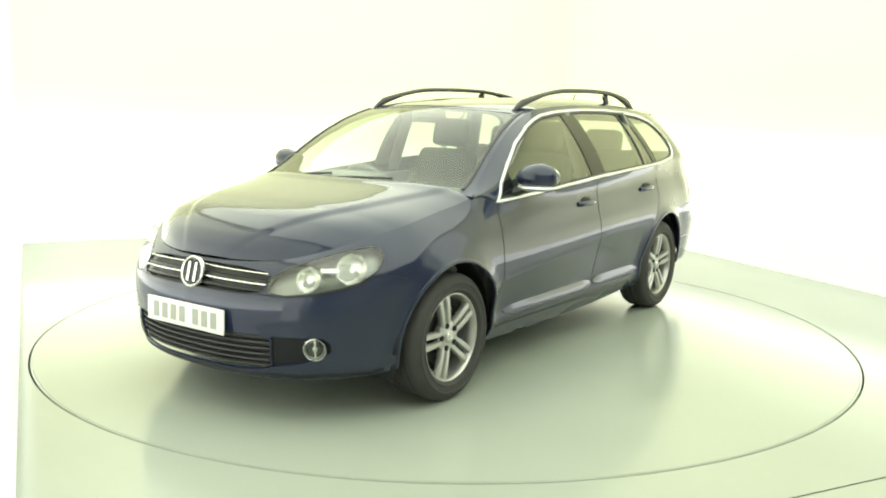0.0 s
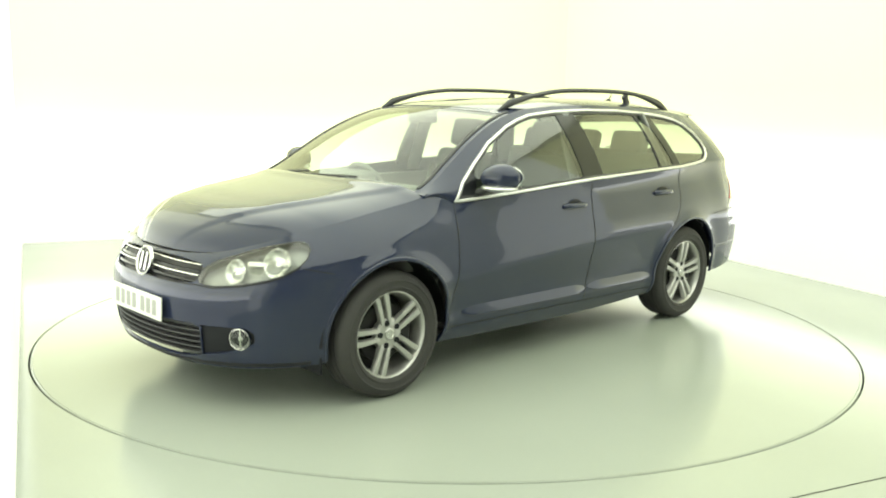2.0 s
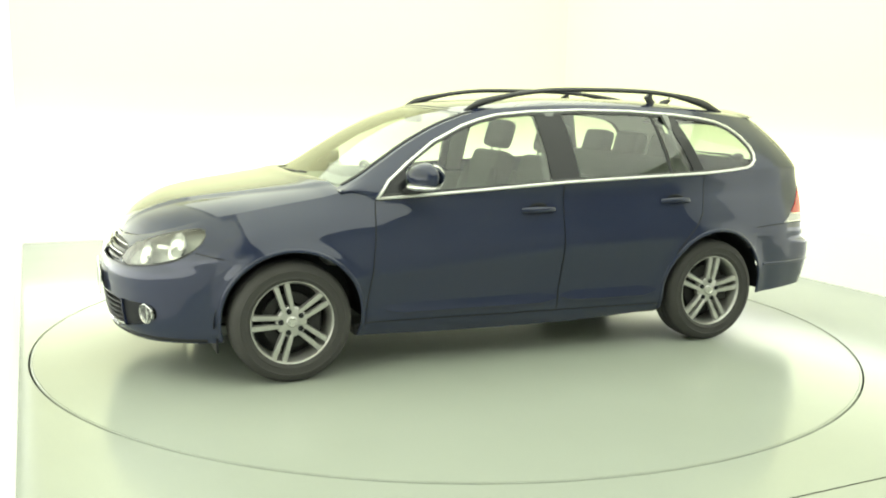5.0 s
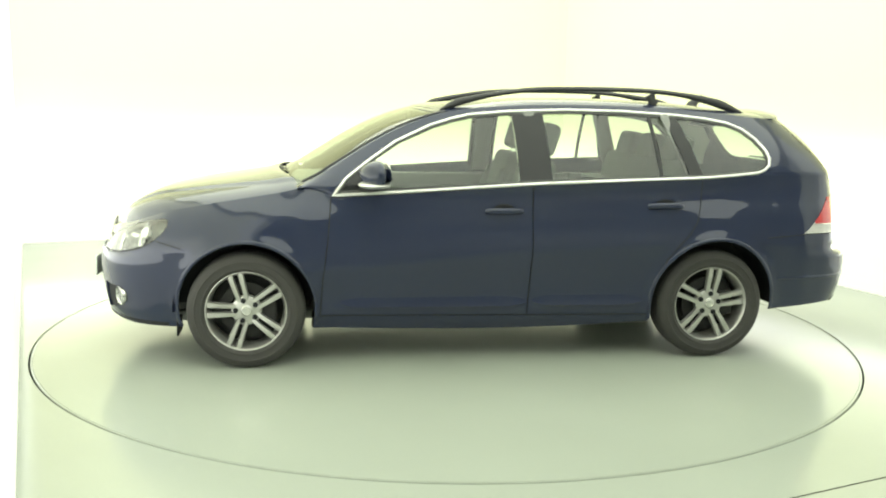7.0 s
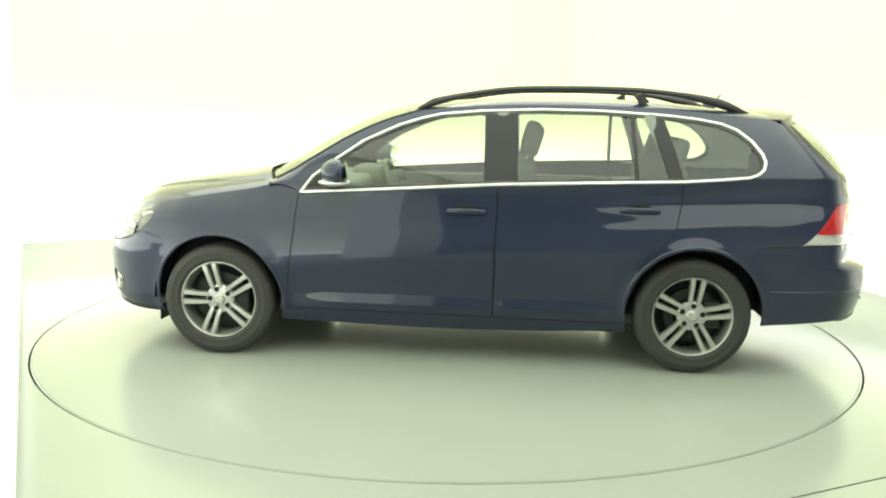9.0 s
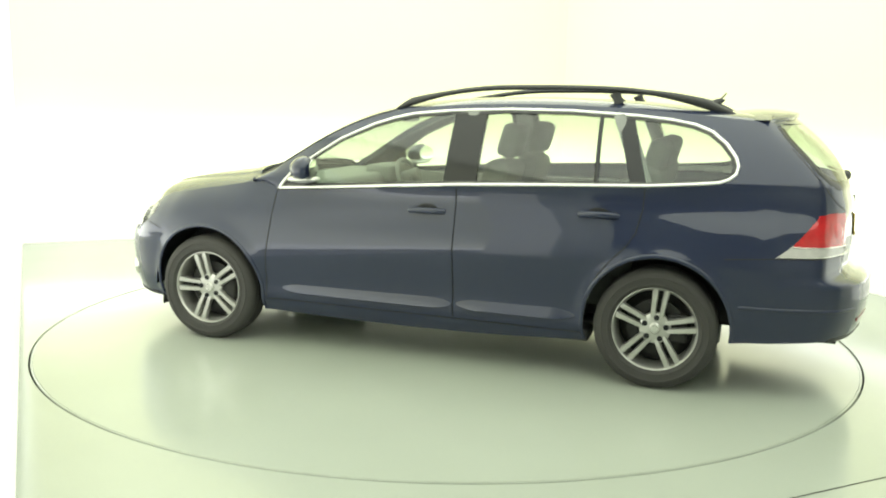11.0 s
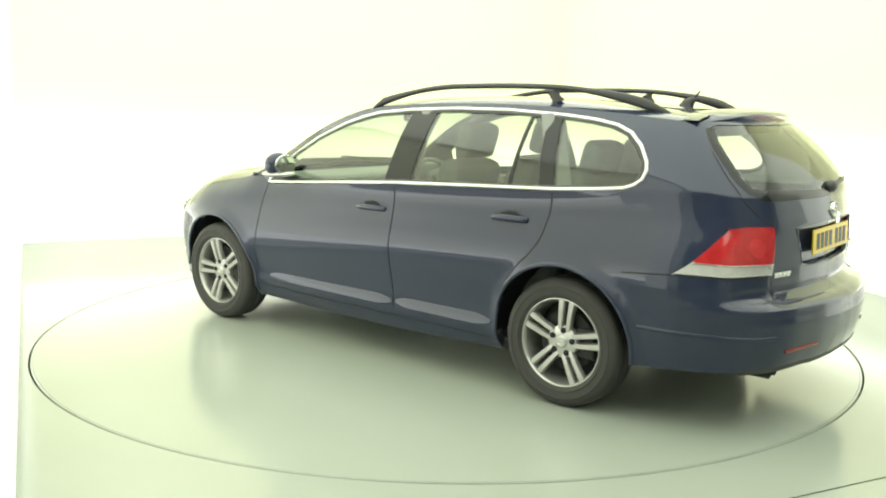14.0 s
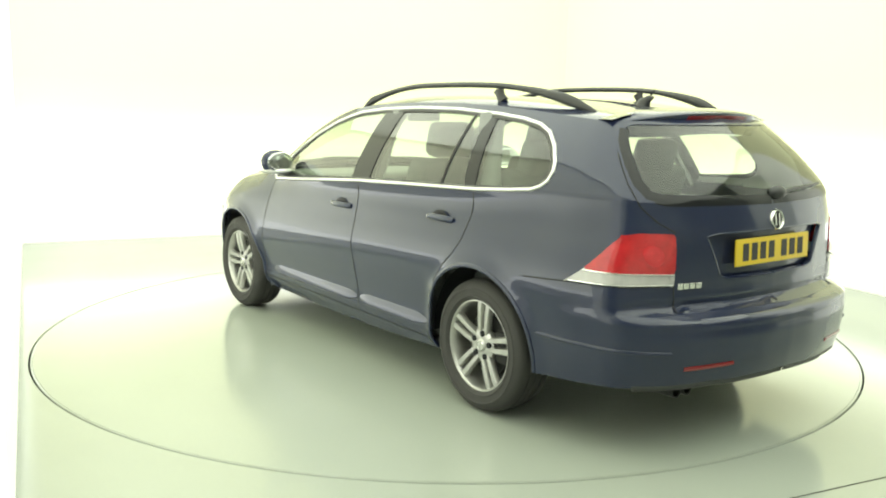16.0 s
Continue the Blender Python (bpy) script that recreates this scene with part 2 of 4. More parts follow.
    structure("floor_pit", boxed((-7.0, -9.0, -0.25), (8.0, BACK + 0.1, -0.2)), SEAM, "dark gap under the floor joint and turntable", "floor joint")


booth()


def turntable():
    bm = bmesh.new()
    table_ob = tagged(new("turntable"), "round pale green-grey turntable set flush in the floor", "turntable")
    upright = Matrix.Rotation(math.pi / 2, 4, "X")
    rings = lathe(bm, [(2.424, -0.03), (2.424, 0.0), (1.6, 0.0), (0.7, 0.0), (0.05, 0.0)], 192, upright)
    bm.faces.new(rings[-1])
    bmesh.ops.recalc_face_normals(bm, faces=bm.faces)
    part("deck", bm, FLOOR, table_ob, "glossy pale painted deck", smooth=False)
    bm = bmesh.new()
    lathe(bm, [(2.425, -0.18), (2.425, -0.001), (2.428, 0.0005), (2.436, 0.0), (2.438, -0.006), (2.438, -0.18)], 192, upright)
    bmesh.ops.recalc_face_normals(bm, faces=bm.faces)
    part("edge_band", bm, FLOOR, table_ob, "painted steel edge band", smooth=False)
    return table_ob


disc = turntable()

# ---- the car's surface, in its own space: nose towards -x, near flank towards -y ----
def curve(pts, n):
    """Smooth curve through the points, n samples, evenly by length."""
    p = np.array(pts, float)
    d = np.r_[0, np.cumsum(np.linalg.norm(np.diff(p, axis=0), axis=1))]
    m = np.gradient(p, d, axis=0)
    s = np.linspace(0, d[-1], 40 * len(p))
    k = np.clip(np.searchsorted(d, s, side="right") - 1, 0, len(d) - 2)
    h = (d[k + 1] - d[k])[:, None]
    t = ((s - d[k]) / (d[k + 1] - d[k]))[:, None]
    c = ((2 * t**3 - 3 * t**2 + 1) * p[k] + (t**3 - 2 * t**2 + t) * h * m[k]
         + (3 * t**2 - 2 * t**3) * p[k + 1] + (t**3 - t**2) * h * m[k + 1])
    L = np.r_[0, np.cumsum(np.linalg.norm(np.diff(c, axis=0), axis=1))]
    e = np.linspace(0, L[-1], n)
    return np.stack([np.interp(e, L, c[:, i]) for i in range(c.shape[1])], 1)


def table(x, pts):
    """Smooth value at x of a table of (x, value)."""
    p = np.array(pts, float)
    m = np.gradient(p[:, 1], p[:, 0])
    x = np.clip(np.asarray(x, float), p[0, 0], p[-1, 0])
    k = np.clip(np.searchsorted(p[:, 0], x, side="right") - 1, 0, len(p) - 2)
    h = p[k + 1, 0] - p[k, 0]
    t = (x - p[k, 0]) / h
    return ((2 * t**3 - 3 * t**2 + 1) * p[k, 1] + (t**3 - 2 * t**2 + t) * h * m[k]
            + (3 * t**2 - 2 * t**3) * p[k + 1, 1] + (t**3 - t**2) * h * m[k + 1])


COLS = 250
PLAN = curve([(-2.160, 0), (-2.145, -0.22), (-2.09, -0.43), (-1.98, -0.62), (-1.81, -0.765), (-1.60, -0.845),
              (-1.289, -0.878), (-0.7, -0.882), (0, -0.885), (0.7, -0.885), (1.289, -0.880), (1.60, -0.860),
              (1.90, -0.832), (2.09, -0.768), (2.215, -0.625), (2.29, -0.40), (2.325, -0.19), (2.335, 0)], COLS)
ARC = np.r_[0, np.cumsum(np.linalg.norm(np.diff(PLAN, axis=0), axis=1))]
Q = ARC - np.interp(0.0, PLAN[:, 0], ARC)            # length along the plan, 0 amidships
TAN = np.gradient(PLAN, ARC, axis=0)
TAN /= np.linalg.norm(TAN, axis=1)[:, None]
INW = np.stack([-TAN[:, 1], TAN[:, 0]], 1)           # towards the inside
INW[0], INW[-1] = (1, 0), (-1, 0)
FRONT = np.clip(INW[:, 0], 0, 1) ** 1.6
REAR = np.clip(-INW[:, 0], 0, 1) ** 1.6
SIDE = np.clip(1 - FRONT - REAR, 0, 1)

FRONT_IN = [(0.15, 0.13), (0.20, 0.07), (0.25, 0.03), (0.32, 0.012), (0.42, 0.004), (0.50, 0.0), (0.56, 0.012), (0.60, 0.035),
            (0.65, 0.055), (0.70, 0.085), (0.76, 0.14), (0.85, 0.2)]
SIDE_IN = [(0.15, 0.08), (0.20, 0.062), (0.27, 0.046), (0.345, 0.034), (0.45, 0.019), (0.54, 0.009), (0.595, 0.003), (0.61, 0.001),
           (0.625, 0.0), (0.66, 0.0015), (0.70, 0.0075), (0.76, 0.021), (0.84, 0.046), (0.91, 0.078), (0.98, 0.105), (1.06, 0.13)]
SILL_IN = [(0.15, 0.13), (0.20, 0.098), (0.25, 0.072), (0.30, 0.055), (0.37, 0.053), (0.45, 0.039), (0.53, 0.020), (0.595, 0.0045), (0.61, 0.0012),
           (0.625, 0.0), (0.66, 0.0015), (0.70, 0.0075), (0.76, 0.021), (0.84, 0.046), (0.91, 0.078), (0.98, 0.105), (1.06, 0.13)]
REAR_IN = [(0.15, 0.14), (0.22, 0.09), (0.30, 0.04), (0.38, 0.012), (0.46, 0.0), (0.54, 0.002), (0.585, 0.02), (0.61, 0.095), (0.66, 0.108),
           (0.74, 0.105), (0.84, 0.102), (0.92, 0.105), (0.98, 0.122), (1.06, 0.15)]
BOTTOM = [(-2.9, 0.20), (-2.2, 0.20), (-1.7, 0.215), (-1.3, 0.22), (-0.9, 0.20), (0.9, 0.21), (1.3, 0.25), (1.7, 0.275), (2.2, 0.305), (3.0, 0.330)]
# top of the lower wall: bonnet edge, then the belt line
TOP = [(-2.9, 0.700), (-2.55, 0.700), (-2.25, 0.718), (-2.0, 0.762), (-1.75, 0.818), (-1.5, 0.862), (-1.3, 0.895), (-1.1, 0.928), (-1.0, 0.948), (-0.93, 0.942), (-0.84, 0.912),
       (-0.45, 0.940), (0.25, 0.987), (1.2, 1.022), (1.6, 1.040), (2.0, 1.045), (2.4, 1.035), (3.0, 1.020)]
SHOULDER = [(-2.9, 0.02), (-2.4, 0.03), (-2.0, 0.05), (-1.5, 0.065), (-1.15, 0.05), (-0.95, 0.02), (-0.8, 0.0), (3.0, 0.0)]
# height of the flank's crease, falling to the front arch
CREASE = [(-2.9, 0.61), (-1.8, 0.61), (-1.3, 0.60), (-0.95, 0.525), (-0.7, 0.54), (-0.5, 0.555), (0.3, 0.618), (0.85, 0.640), (1.2, 0.648), (1.7, 0.63), (2.2, 0.61), (3.0, 0.61)]
LOW_ROWS, HIGH_ROWS = 56, 22
H = np.linspace(0, 1, LOW_ROWS)
zb, zt = table(Q, BOTTOM), table(Q, TOP)
ZW = zb[:, None] + (zt - zb)[:, None] * H[None, :]
line = table(Q, CREASE)[:, None]
ZS = np.where(ZW < 0.30, ZW, np.where(ZW < line, 0.30 + (ZW - 0.30) * 0.31 / (line - 0.30), np.where(ZW < 0.95, 0.61 + (ZW - line) * 0.34 / (0.95 - line), ZW)))
UNDER = np.clip((1.02 - np.abs(Q)) / 0.12, 0, 1)[:, None]
inset = (FRONT[:, None] * table(ZW, FRONT_IN) + SIDE[:, None] * (table(ZS, SIDE_IN) * (1 - UNDER) + table(ZS, SILL_IN) * UNDER) + REAR[:, None] * table(ZW, REAR_IN)
         + table(Q, SHOULDER)[:, None] * np.clip((H[None, :] - 0.72) / 0.28, 0, 1) ** 2)
for qx in (-1.289, 1.289):                           # lips round the wheel arches
    r = np.hypot(Q[:, None] - qx, ZW - 0.31)
    inset -= 0.014 * np.exp(-((r - 0.365) / 0.04) ** 2) * (ZW > 0.25)
LOW = np.dstack([PLAN[:, None, 0] + INW[:, None, 0] * inset, PLAN[:, None, 1] + INW[:, None, 1] * inset, ZW])
LOW[0, :, 1] = 0
LOW[-1, :, 1] = 0

# roof edge: up the windscreen pillar, along the roof, round the rear
EDGE = curve([(-1.03, -0.735, 0.956), (-0.92, -0.722, 1.008), (-0.78, -0.695, 1.095), (-0.60, -0.660, 1.205), (-0.40, -0.622, 1.300), (-0.18, -0.590, 1.365),
              (0.10, -0.572, 1.395), (0.46, -0.565, 1.408), (0.80, -0.563, 1.407), (1.12, -0.563, 1.395), (1.40, -0.560, 1.375), (1.62, -0.550, 1.355),
              (1.76, -0.515, 1.345), (1.84, -0.40, 1.350), (1.885, -0.2, 1.362), (1.90, 0, 1.367)], 400)
I0 = int(np.argmin(np.abs(Q + 1.02)))
CQ = Q[I0:]
e_arc = np.r_[0, np.cumsum(np.linalg.norm(np.diff(EDGE, axis=0), axis=1))]
pair = table(CQ, [(CQ[0], 0.0), (-0.8, 0.24), (-0.45, 0.62), (0.0, 1.13), (0.4, 1.54), (0.8, 1.94), (1.2, 2.33), (1.6, 2.67), (1.9, 2.88), (2.15, 3.0), (2.5, 3.16), (CQ[-1], e_arc[-1])])
RE = np.stack([np.interp(pair, e_arc, EDGE[:, i]) for i in range(3)], 1)
G = np.linspace(0, 1, HIGH_ROWS)[None, :, None]
base = LOW[I0:, -1][:, None, :]
HIGH = base * (1 - G) + RE[:, None, :] * G
bow = np.stack([INW[I0:, 0] * 0 + REAR[I0:] * 0.05, -SIDE[I0:] * 0.028, 0 * CQ], 1)[:, None, :]
HIGH = HIGH + bow * (4 * G * (1 - G))
HIGH[-1, :, 1] = 0


def inside_distance(U, Z, poly):
    """Signed distance to a closed outline, negative inside."""
    p = np.array(poly, float)
    d = np.full(U.shape, 1e9)
    odd = np.zeros(U.shape, bool)
    for (ax, az), (bx, bz) in zip(p, np.roll(p, -1, 0)):
        ex, ez = bx - ax, bz - az
        t = np.clip(((U - ax) * ex + (Z - az) * ez) / (ex * ex + ez * ez + 1e-12), 0, 1)
        d = np.minimum(d, np.hypot(U - ax - t * ex, Z - az - t * ez))
        if az != bz:
            odd ^= ((az > Z) != (bz > Z)) & (U < ex * (Z - az) / ez + ax)
    return np.where(odd, -d, d)


def cut(P, U, outlines):
    """Fits a sheet's points to the outlines and sorts its triangles by the first outline that holds them."""
    P, U = P.copy(), U.copy()
    n, m = U.shape
    fixed = np.zeros((n, m), bool)
    for name, poly in outlines:
        D = inside_distance(U, P[:, :, 2], poly)
        for di, dj in ((1, 0), (0, 1), (1, 1)):
            a, b = D[:n - di, :m - dj], D[di:, dj:]
            for i, j in zip(*np.where(a * b < 0)):
                A, B = (i, j), (i + di, j + dj)
                da, db = D[A], D[B]
                if da * db >= 0:
                    continue
                t = da / (da - db)
                near, far, s = (A, B, t) if t < 0.5 else (B, A, 1 - t)
                if fixed[near]:
                    if fixed[far]:
                        continue
                    near, far, s = far, near, 1 - s
                if (near[0] in (0, n - 1)) and di:
                    continue
                P[near] = P[near] * (1 - s) + P[far] * s
                U[near] = U[near] * (1 - s) + U[far] * s
                D[near] = 0.0
                fixed[near] = True
    sets = {}
    idx = np.arange(n * m).reshape(n, m)
    a, b, c, d = idx[:-1, :-1].ravel(), idx[1:, :-1].ravel(), idx[1:, 1:].ravel(), idx[:-1, 1:].ravel()
    tris = np.concatenate([np.stack([a, b, c], 1), np.stack([a, c, d], 1)])
    fu, fz = U.ravel()[tris].mean(1), P[:, :, 2].ravel()[tris].mean(1)
    left = np.ones(len(tris), bool)
    for name, poly in outlines:
        hit = left & (inside_distance(fu, fz, poly) < 0)
        sets.setdefault(name, []).append(tris[hit])
        left &= ~hit
    sets["rest"] = [tris[left]]
    return P.reshape(-1, 3), {k: np.concatenate(v) for k, v in sets.items()}


def tri_mesh(pieces, mirror=False, shift=0.0):
    """One mesh from (points, triangles) pieces, welded; shift moves it along its normals."""
    bm = bmesh.new()
    for P, T in pieces:
        used = {}
        for tri in T:
            vs = []
            for k in tri:
                if k not in used:
                    x, y, z = P[k]
                    used[k] = bm.verts.new((x, -y if mirror else y, z))
                vs.append(used[k])
            if len(set(vs)) == 3:
                bm.faces.new(vs[::-1] if mirror else vs)
    bmesh.ops.remove_doubles(bm, verts=bm.verts, dist=0.0006)
    bmesh.ops.dissolve_degenerate(bm, edges=bm.edges, dist=0.0003)
    if shift:
        bm.normal_update()
        move = [(v, v.normal.copy()) for v in bm.verts]
        for v, nrm in move:
            v.co += nrm * shift
    return bm


def thicken(bm, depth):
    """Gives a sheet an inner face and rims."""
    bm.normal_update()
    faces = list(bm.faces)
    inner = {v: bm.verts.new(v.co - v.normal * depth) for v in list(bm.verts)}
    rim = [e for e in bm.edges if len(e.link_faces) == 1]
    loops = []
    for e in rim:
        f = e.link_faces[0]
        vs = list(f.verts)
        a, b = e.verts
        if vs[(vs.index(a) + 1) % len(vs)] is not b:
            a, b = b, a
        loops.append((a, b))
    for f in faces:
        bm.faces.new([inner[v] for v in reversed(list(f.verts))])
    for a, b in loops:
        bm.faces.new((b, a, inner[a], inner[b]))
    return bm


# outlines on the flank, by length along the plan and height
GLAZING = [(-0.833, 0.916), (-0.767, 1.003), (-0.651, 1.094), (-0.497, 1.199), (-0.309, 1.285), (-0.200, 1.320), (-0.087, 1.346), (0.136, 1.367), (0.461, 1.380),
           (0.79, 1.378), (1.124, 1.360), (1.30, 1.343), (1.42, 1.322), (1.505, 1.290), (1.575, 1.236), (1.625, 1.17), (1.638, 1.13), (1.630, 1.092), (1.60, 1.066), (1.555, 1.050),
           (1.423, 1.038), (1.219, 1.024), (0.72, 1.007), (0.255, 0.988), (-0.10, 0.965), (-0.444, 0.941)]


def round_outline(qx, r, z=0.31, n=40):
    return [(qx + r * math.cos(2 * math.pi * k / n), z + r * math.sin(2 * math.pi * k / n)) for k in range(n)]


HEADLAMP = [(-2.285, 0.612), (-2.262, 0.655), (-2.20, 0.690), (-2.12, 0.712), (-2.03, 0.737), (-1.93, 0.757), (-1.84, 0.772), (-1.765, 0.781), (-1.728, 0.775), (-1.718, 0.750),
            (-1.735, 0.715), (-1.775, 0.680), (-1.85, 0.640), (-1.94, 0.616), (-2.05, 0.596), (-2.19, 0.582), (-2.26, 0.590)]
TAIL_RED = [(1.905, 0.762), (1.960, 0.815), (2.015, 0.872), (2.06, 0.905), (2.15, 0.918), (2.330, 0.915), (2.338, 0.85), (2.338, 0.755), (2.10, 0.762)]
TAIL_CLEAR = [(1.835, 0.712), (1.905, 0.762), (2.10, 0.762), (2.338, 0.755), (2.334, 0.712), (2.1, 0.710)]
DOOR_FRONT = [(-0.905, 0.275), (-0.3, 0.268), (0.224, 0.262), (0.232, 0.60), (0.236, 0.980), (-0.10, 0.956), (-0.444, 0.932), (-0.845, 0.905), (-0.862, 0.70), (-0.893, 0.45)]
DOOR_REAR = [(0.224, 0.262), (0.60, 0.257), (0.925, 0.254), (0.932, 0.36), (0.955, 0.47), (1.00, 0.575), (1.07, 0.66), (1.13, 0.72), (1.175, 0.79), (1.20, 0.90), (1.207, 1.015), (0.72, 0.999), (0.236, 0.980), (0.232, 0.60)]
TAILGATE = [(2.335, 0.600), (3.2, 0.600), (3.2, 1.45), (1.97, 1.45), (1.985, 1.33), (2.02, 1.22), (2.075, 1.10), (2.15, 1.02), (2.25, 0.955), (2.345, 0.92), (2.352, 0.75)]
REAR_WINDOW = [(2.19, 1.062), (2.28, 1.047), (2.66, 1.034), (3.2, 1.030), (3.2, 1.336), (2.13, 1.334), (2.05, 1.320), (2.045, 1.27), (2.075, 1.20), (2.125, 1.11)]
REAR_BUMPER = [(1.60, 0.10), (3.2, 0.10), (3.2, 0.603), (2.34, 0.603), (2.31, 0.708), (1.835, 0.706), (1.60, 0.690)]
FRONT_BUMPER = [(-3.2, 0.10), (-1.60, 0.10), (-1.60, 0.64), (-1.77, 0.672), (-1.86, 0.630), (-2.05, 0.590), (-2.20, 0.575), (-2.30, 0.585), (-3.2, 0.585)]
GRILLE = [(-3.2, 0.585), (-2.40, 0.583), (-2.295, 0.590), (-2.285, 0.612), (-2.265, 0.655), (-2.30, 0.672), (-2.45, 0.685), (-3.2, 0.690)]
LOWER_GRILLE = [(-3.2, 0.235), (-2.42, 0.238), (-2.30, 0.250), (-2.256, 0.262), (-2.255, 0.395), (-2.30, 0.408), (-3.2, 0.408)]
FOG_PANEL = [(-2.252, 0.262), (-2.12, 0.285), (-2.02, 0.312), (-1.985, 0.340), (-1.985, 0.375), (-2.02, 0.402), (-2.12, 0.405), (-2.248, 0.405)]
PLATE_RECESS = [(2.505, 0.900), (2.56, 0.910), (3.2, 0.914), (3.2, 0.722), (2.64, 0.724), (2.59, 0.735)]
B_PILLAR = [(0.165, 0.9), (0.345, 0.9), (0.325, 1.5), (0.150, 1.5)]
C_PILLAR = [(1.155, 0.95), (1.235, 0.95), (1.085, 1.45), (1.005, 1.45)]
SAIL = [(-1.0, 0.85), (-0.70, 0.85), (-0.665, 1.07), (-0.72, 1.2), (-1.0, 1.2)]
PANE_FRONT = [(-1.0, 0.85), (0.25, 0.85), (0.25, 1.5), (-1.0, 1.5)]
PANE_REAR = [(0.25, 0.85), (1.19, 0.85), (1.05, 1.5), (0.25, 1.5)]


FRONT_SET = [("arch", round_outline(-1.289, 0.368, 0.314)), ("headlamp", HEADLAMP), ("lower_grille", LOWER_GRILLE), ("fog_panel", FOG_PANEL), ("grille", GRILLE), ("front_bumper", FRONT_BUMPER)]
SIDE_SET = [("arch", round_outline(-1.289, 0.368, 0.314)), ("arch", round_outline(1.289, 0.370, 0.318)), ("glazing", GLAZING), ("tail_red", TAIL_RED), ("tail_clear", TAIL_CLEAR),
            ("door_front", DOOR_FRONT), ("door_rear", DOOR_REAR), ("rear_window", REAR_WINDOW), ("plate_recess", PLATE_RECESS), ("tailgate", TAILGATE), ("rear_bumper", REAR_BUMPER)]

QL = np.repeat(Q[:, None], LOW_ROWS, 1)
FP, FS = cut(LOW[:I0 + 1], QL[:I0 + 1], FRONT_SET)
side_mix = np.clip((1.95 - CQ) / 0.2, 0, 1)[:, None]
UH = CQ[:, None] + side_mix * (HIGH[:, :, 0] - HIGH[:, :1, 0])
GP = np.concatenate([LOW[I0:], HIGH[:, 1:]], 1)
GU = np.concatenate([QL[I0:], UH[:, 1:]], 1)
SP, SS = cut(GP, GU, SIDE_SET)
# the glazed opening again, sorted into panes and pillars
gz = [("sail", SAIL), ("b_pillar", B_PILLAR), ("c_pillar", C_PILLAR), ("pane_front", PANE_FRONT), ("pane_rear", PANE_REAR)]
WP, WS = cut(GP, GU, [("hole", GLAZING)] + gz)


def panes(name):
    """Triangles of the glazed opening that fall to one pane or pillar."""
    T = WS["hole"]
    c = WP[T].mean(1)
    u = c[:, 0]
    left = np.ones(len(T), bool)
    for key, poly in gz + [("pane_quarter", [(0.9, 0.85), (1.8, 0.85), (1.8, 1.5), (0.9, 1.5)])]:
        hit = left & (inside_distance(u, c[:, 2], poly) < 0)
        if key == name:
            return T[hit]
        left &= ~hit


def on_body(u, z):
    """Place and outward direction on the near flank."""
    def low(u, z):
        i = np.interp(u, Q, np.arange(COLS))
        b, t = table(u, BOTTOM), table(u, TOP)
        j = np.clip((z - b) / (t - b), 0, 1) * (LOW_ROWS - 1)
        i0, j0 = min(int(i), COLS - 2), min(int(j), LOW_ROWS - 2)
        a, c = i - i0, j - j0
        return (LOW[i0, j0] * (1 - a) + LOW[i0 + 1, j0] * a) * (1 - c) + (LOW[i0, j0 + 1] * (1 - a) + LOW[i0 + 1, j0 + 1] * a) * c

    def high(u, z):
        us, pts = [], []
        for k in range(len(CQ)):
            zz = HIGH[k, :, 2]
            us.append(np.interp(z, zz, UH[k]))
            pts.append([np.interp(z, zz, HIGH[k, :, a]) for a in range(3)])
        o = np.argsort(us)
        us, pts = np.array(us)[o], np.array(pts)[o]
        return np.array([np.interp(u, us, pts[:, a]) for a in range(3)])

    f = low if z <= table(u, TOP) + 1e-6 else high
    p = f(u, z)
    d = 0.012
    du = f(u + d, z) - f(u - d, z)
    dz = f(u, z + d) - f(u, z - d)
    if np.linalg.norm(dz) < 1e-6:
        dz = np.array([0, 0, 1.0])
    nrm = np.cross(du, dz)
    nrm = nrm / (np.linalg.norm(nrm) + 1e-9)
    return p, nrm


def trace(outline, step=0.03, closed=True):
    """Points and directions along an outline on the body."""
    pts = list(outline) + ([outline[0]] if closed else [])
    us = []
    for (a, b), (c, d) in zip(pts, pts[1:]):
        k = max(1, int(math.hypot(c - a, d - b) / step))
        us += [(a + (c - a) * i / k, b + (d - b) * i / k) for i in range(k)]
    if not closed:
        us.append(pts[-1])
    both = [on_body(u, z) for u, z in us]
    return [p for p, n in both], [n for p, n in both]


def two_sided(name, bm, mat, parent, label="", parent2=None):
    """A part and its twin on the far flank."""
    other = mirrored(bm)
    return part(name, bm, mat, parent, label), part(name, other, mat, parent2 or parent, label)


def whole(bm):
    """Joined with its mirror image across the middle."""
    far = mirrored(bm)
    me = bpy.data.meshes.new("tmp")
    far.to_mesh(me)
    bm.from_mesh(me)
    far.free()
    bmesh.ops.remove_doubles(bm, verts=bm.verts, dist=0.0012)
    return bm


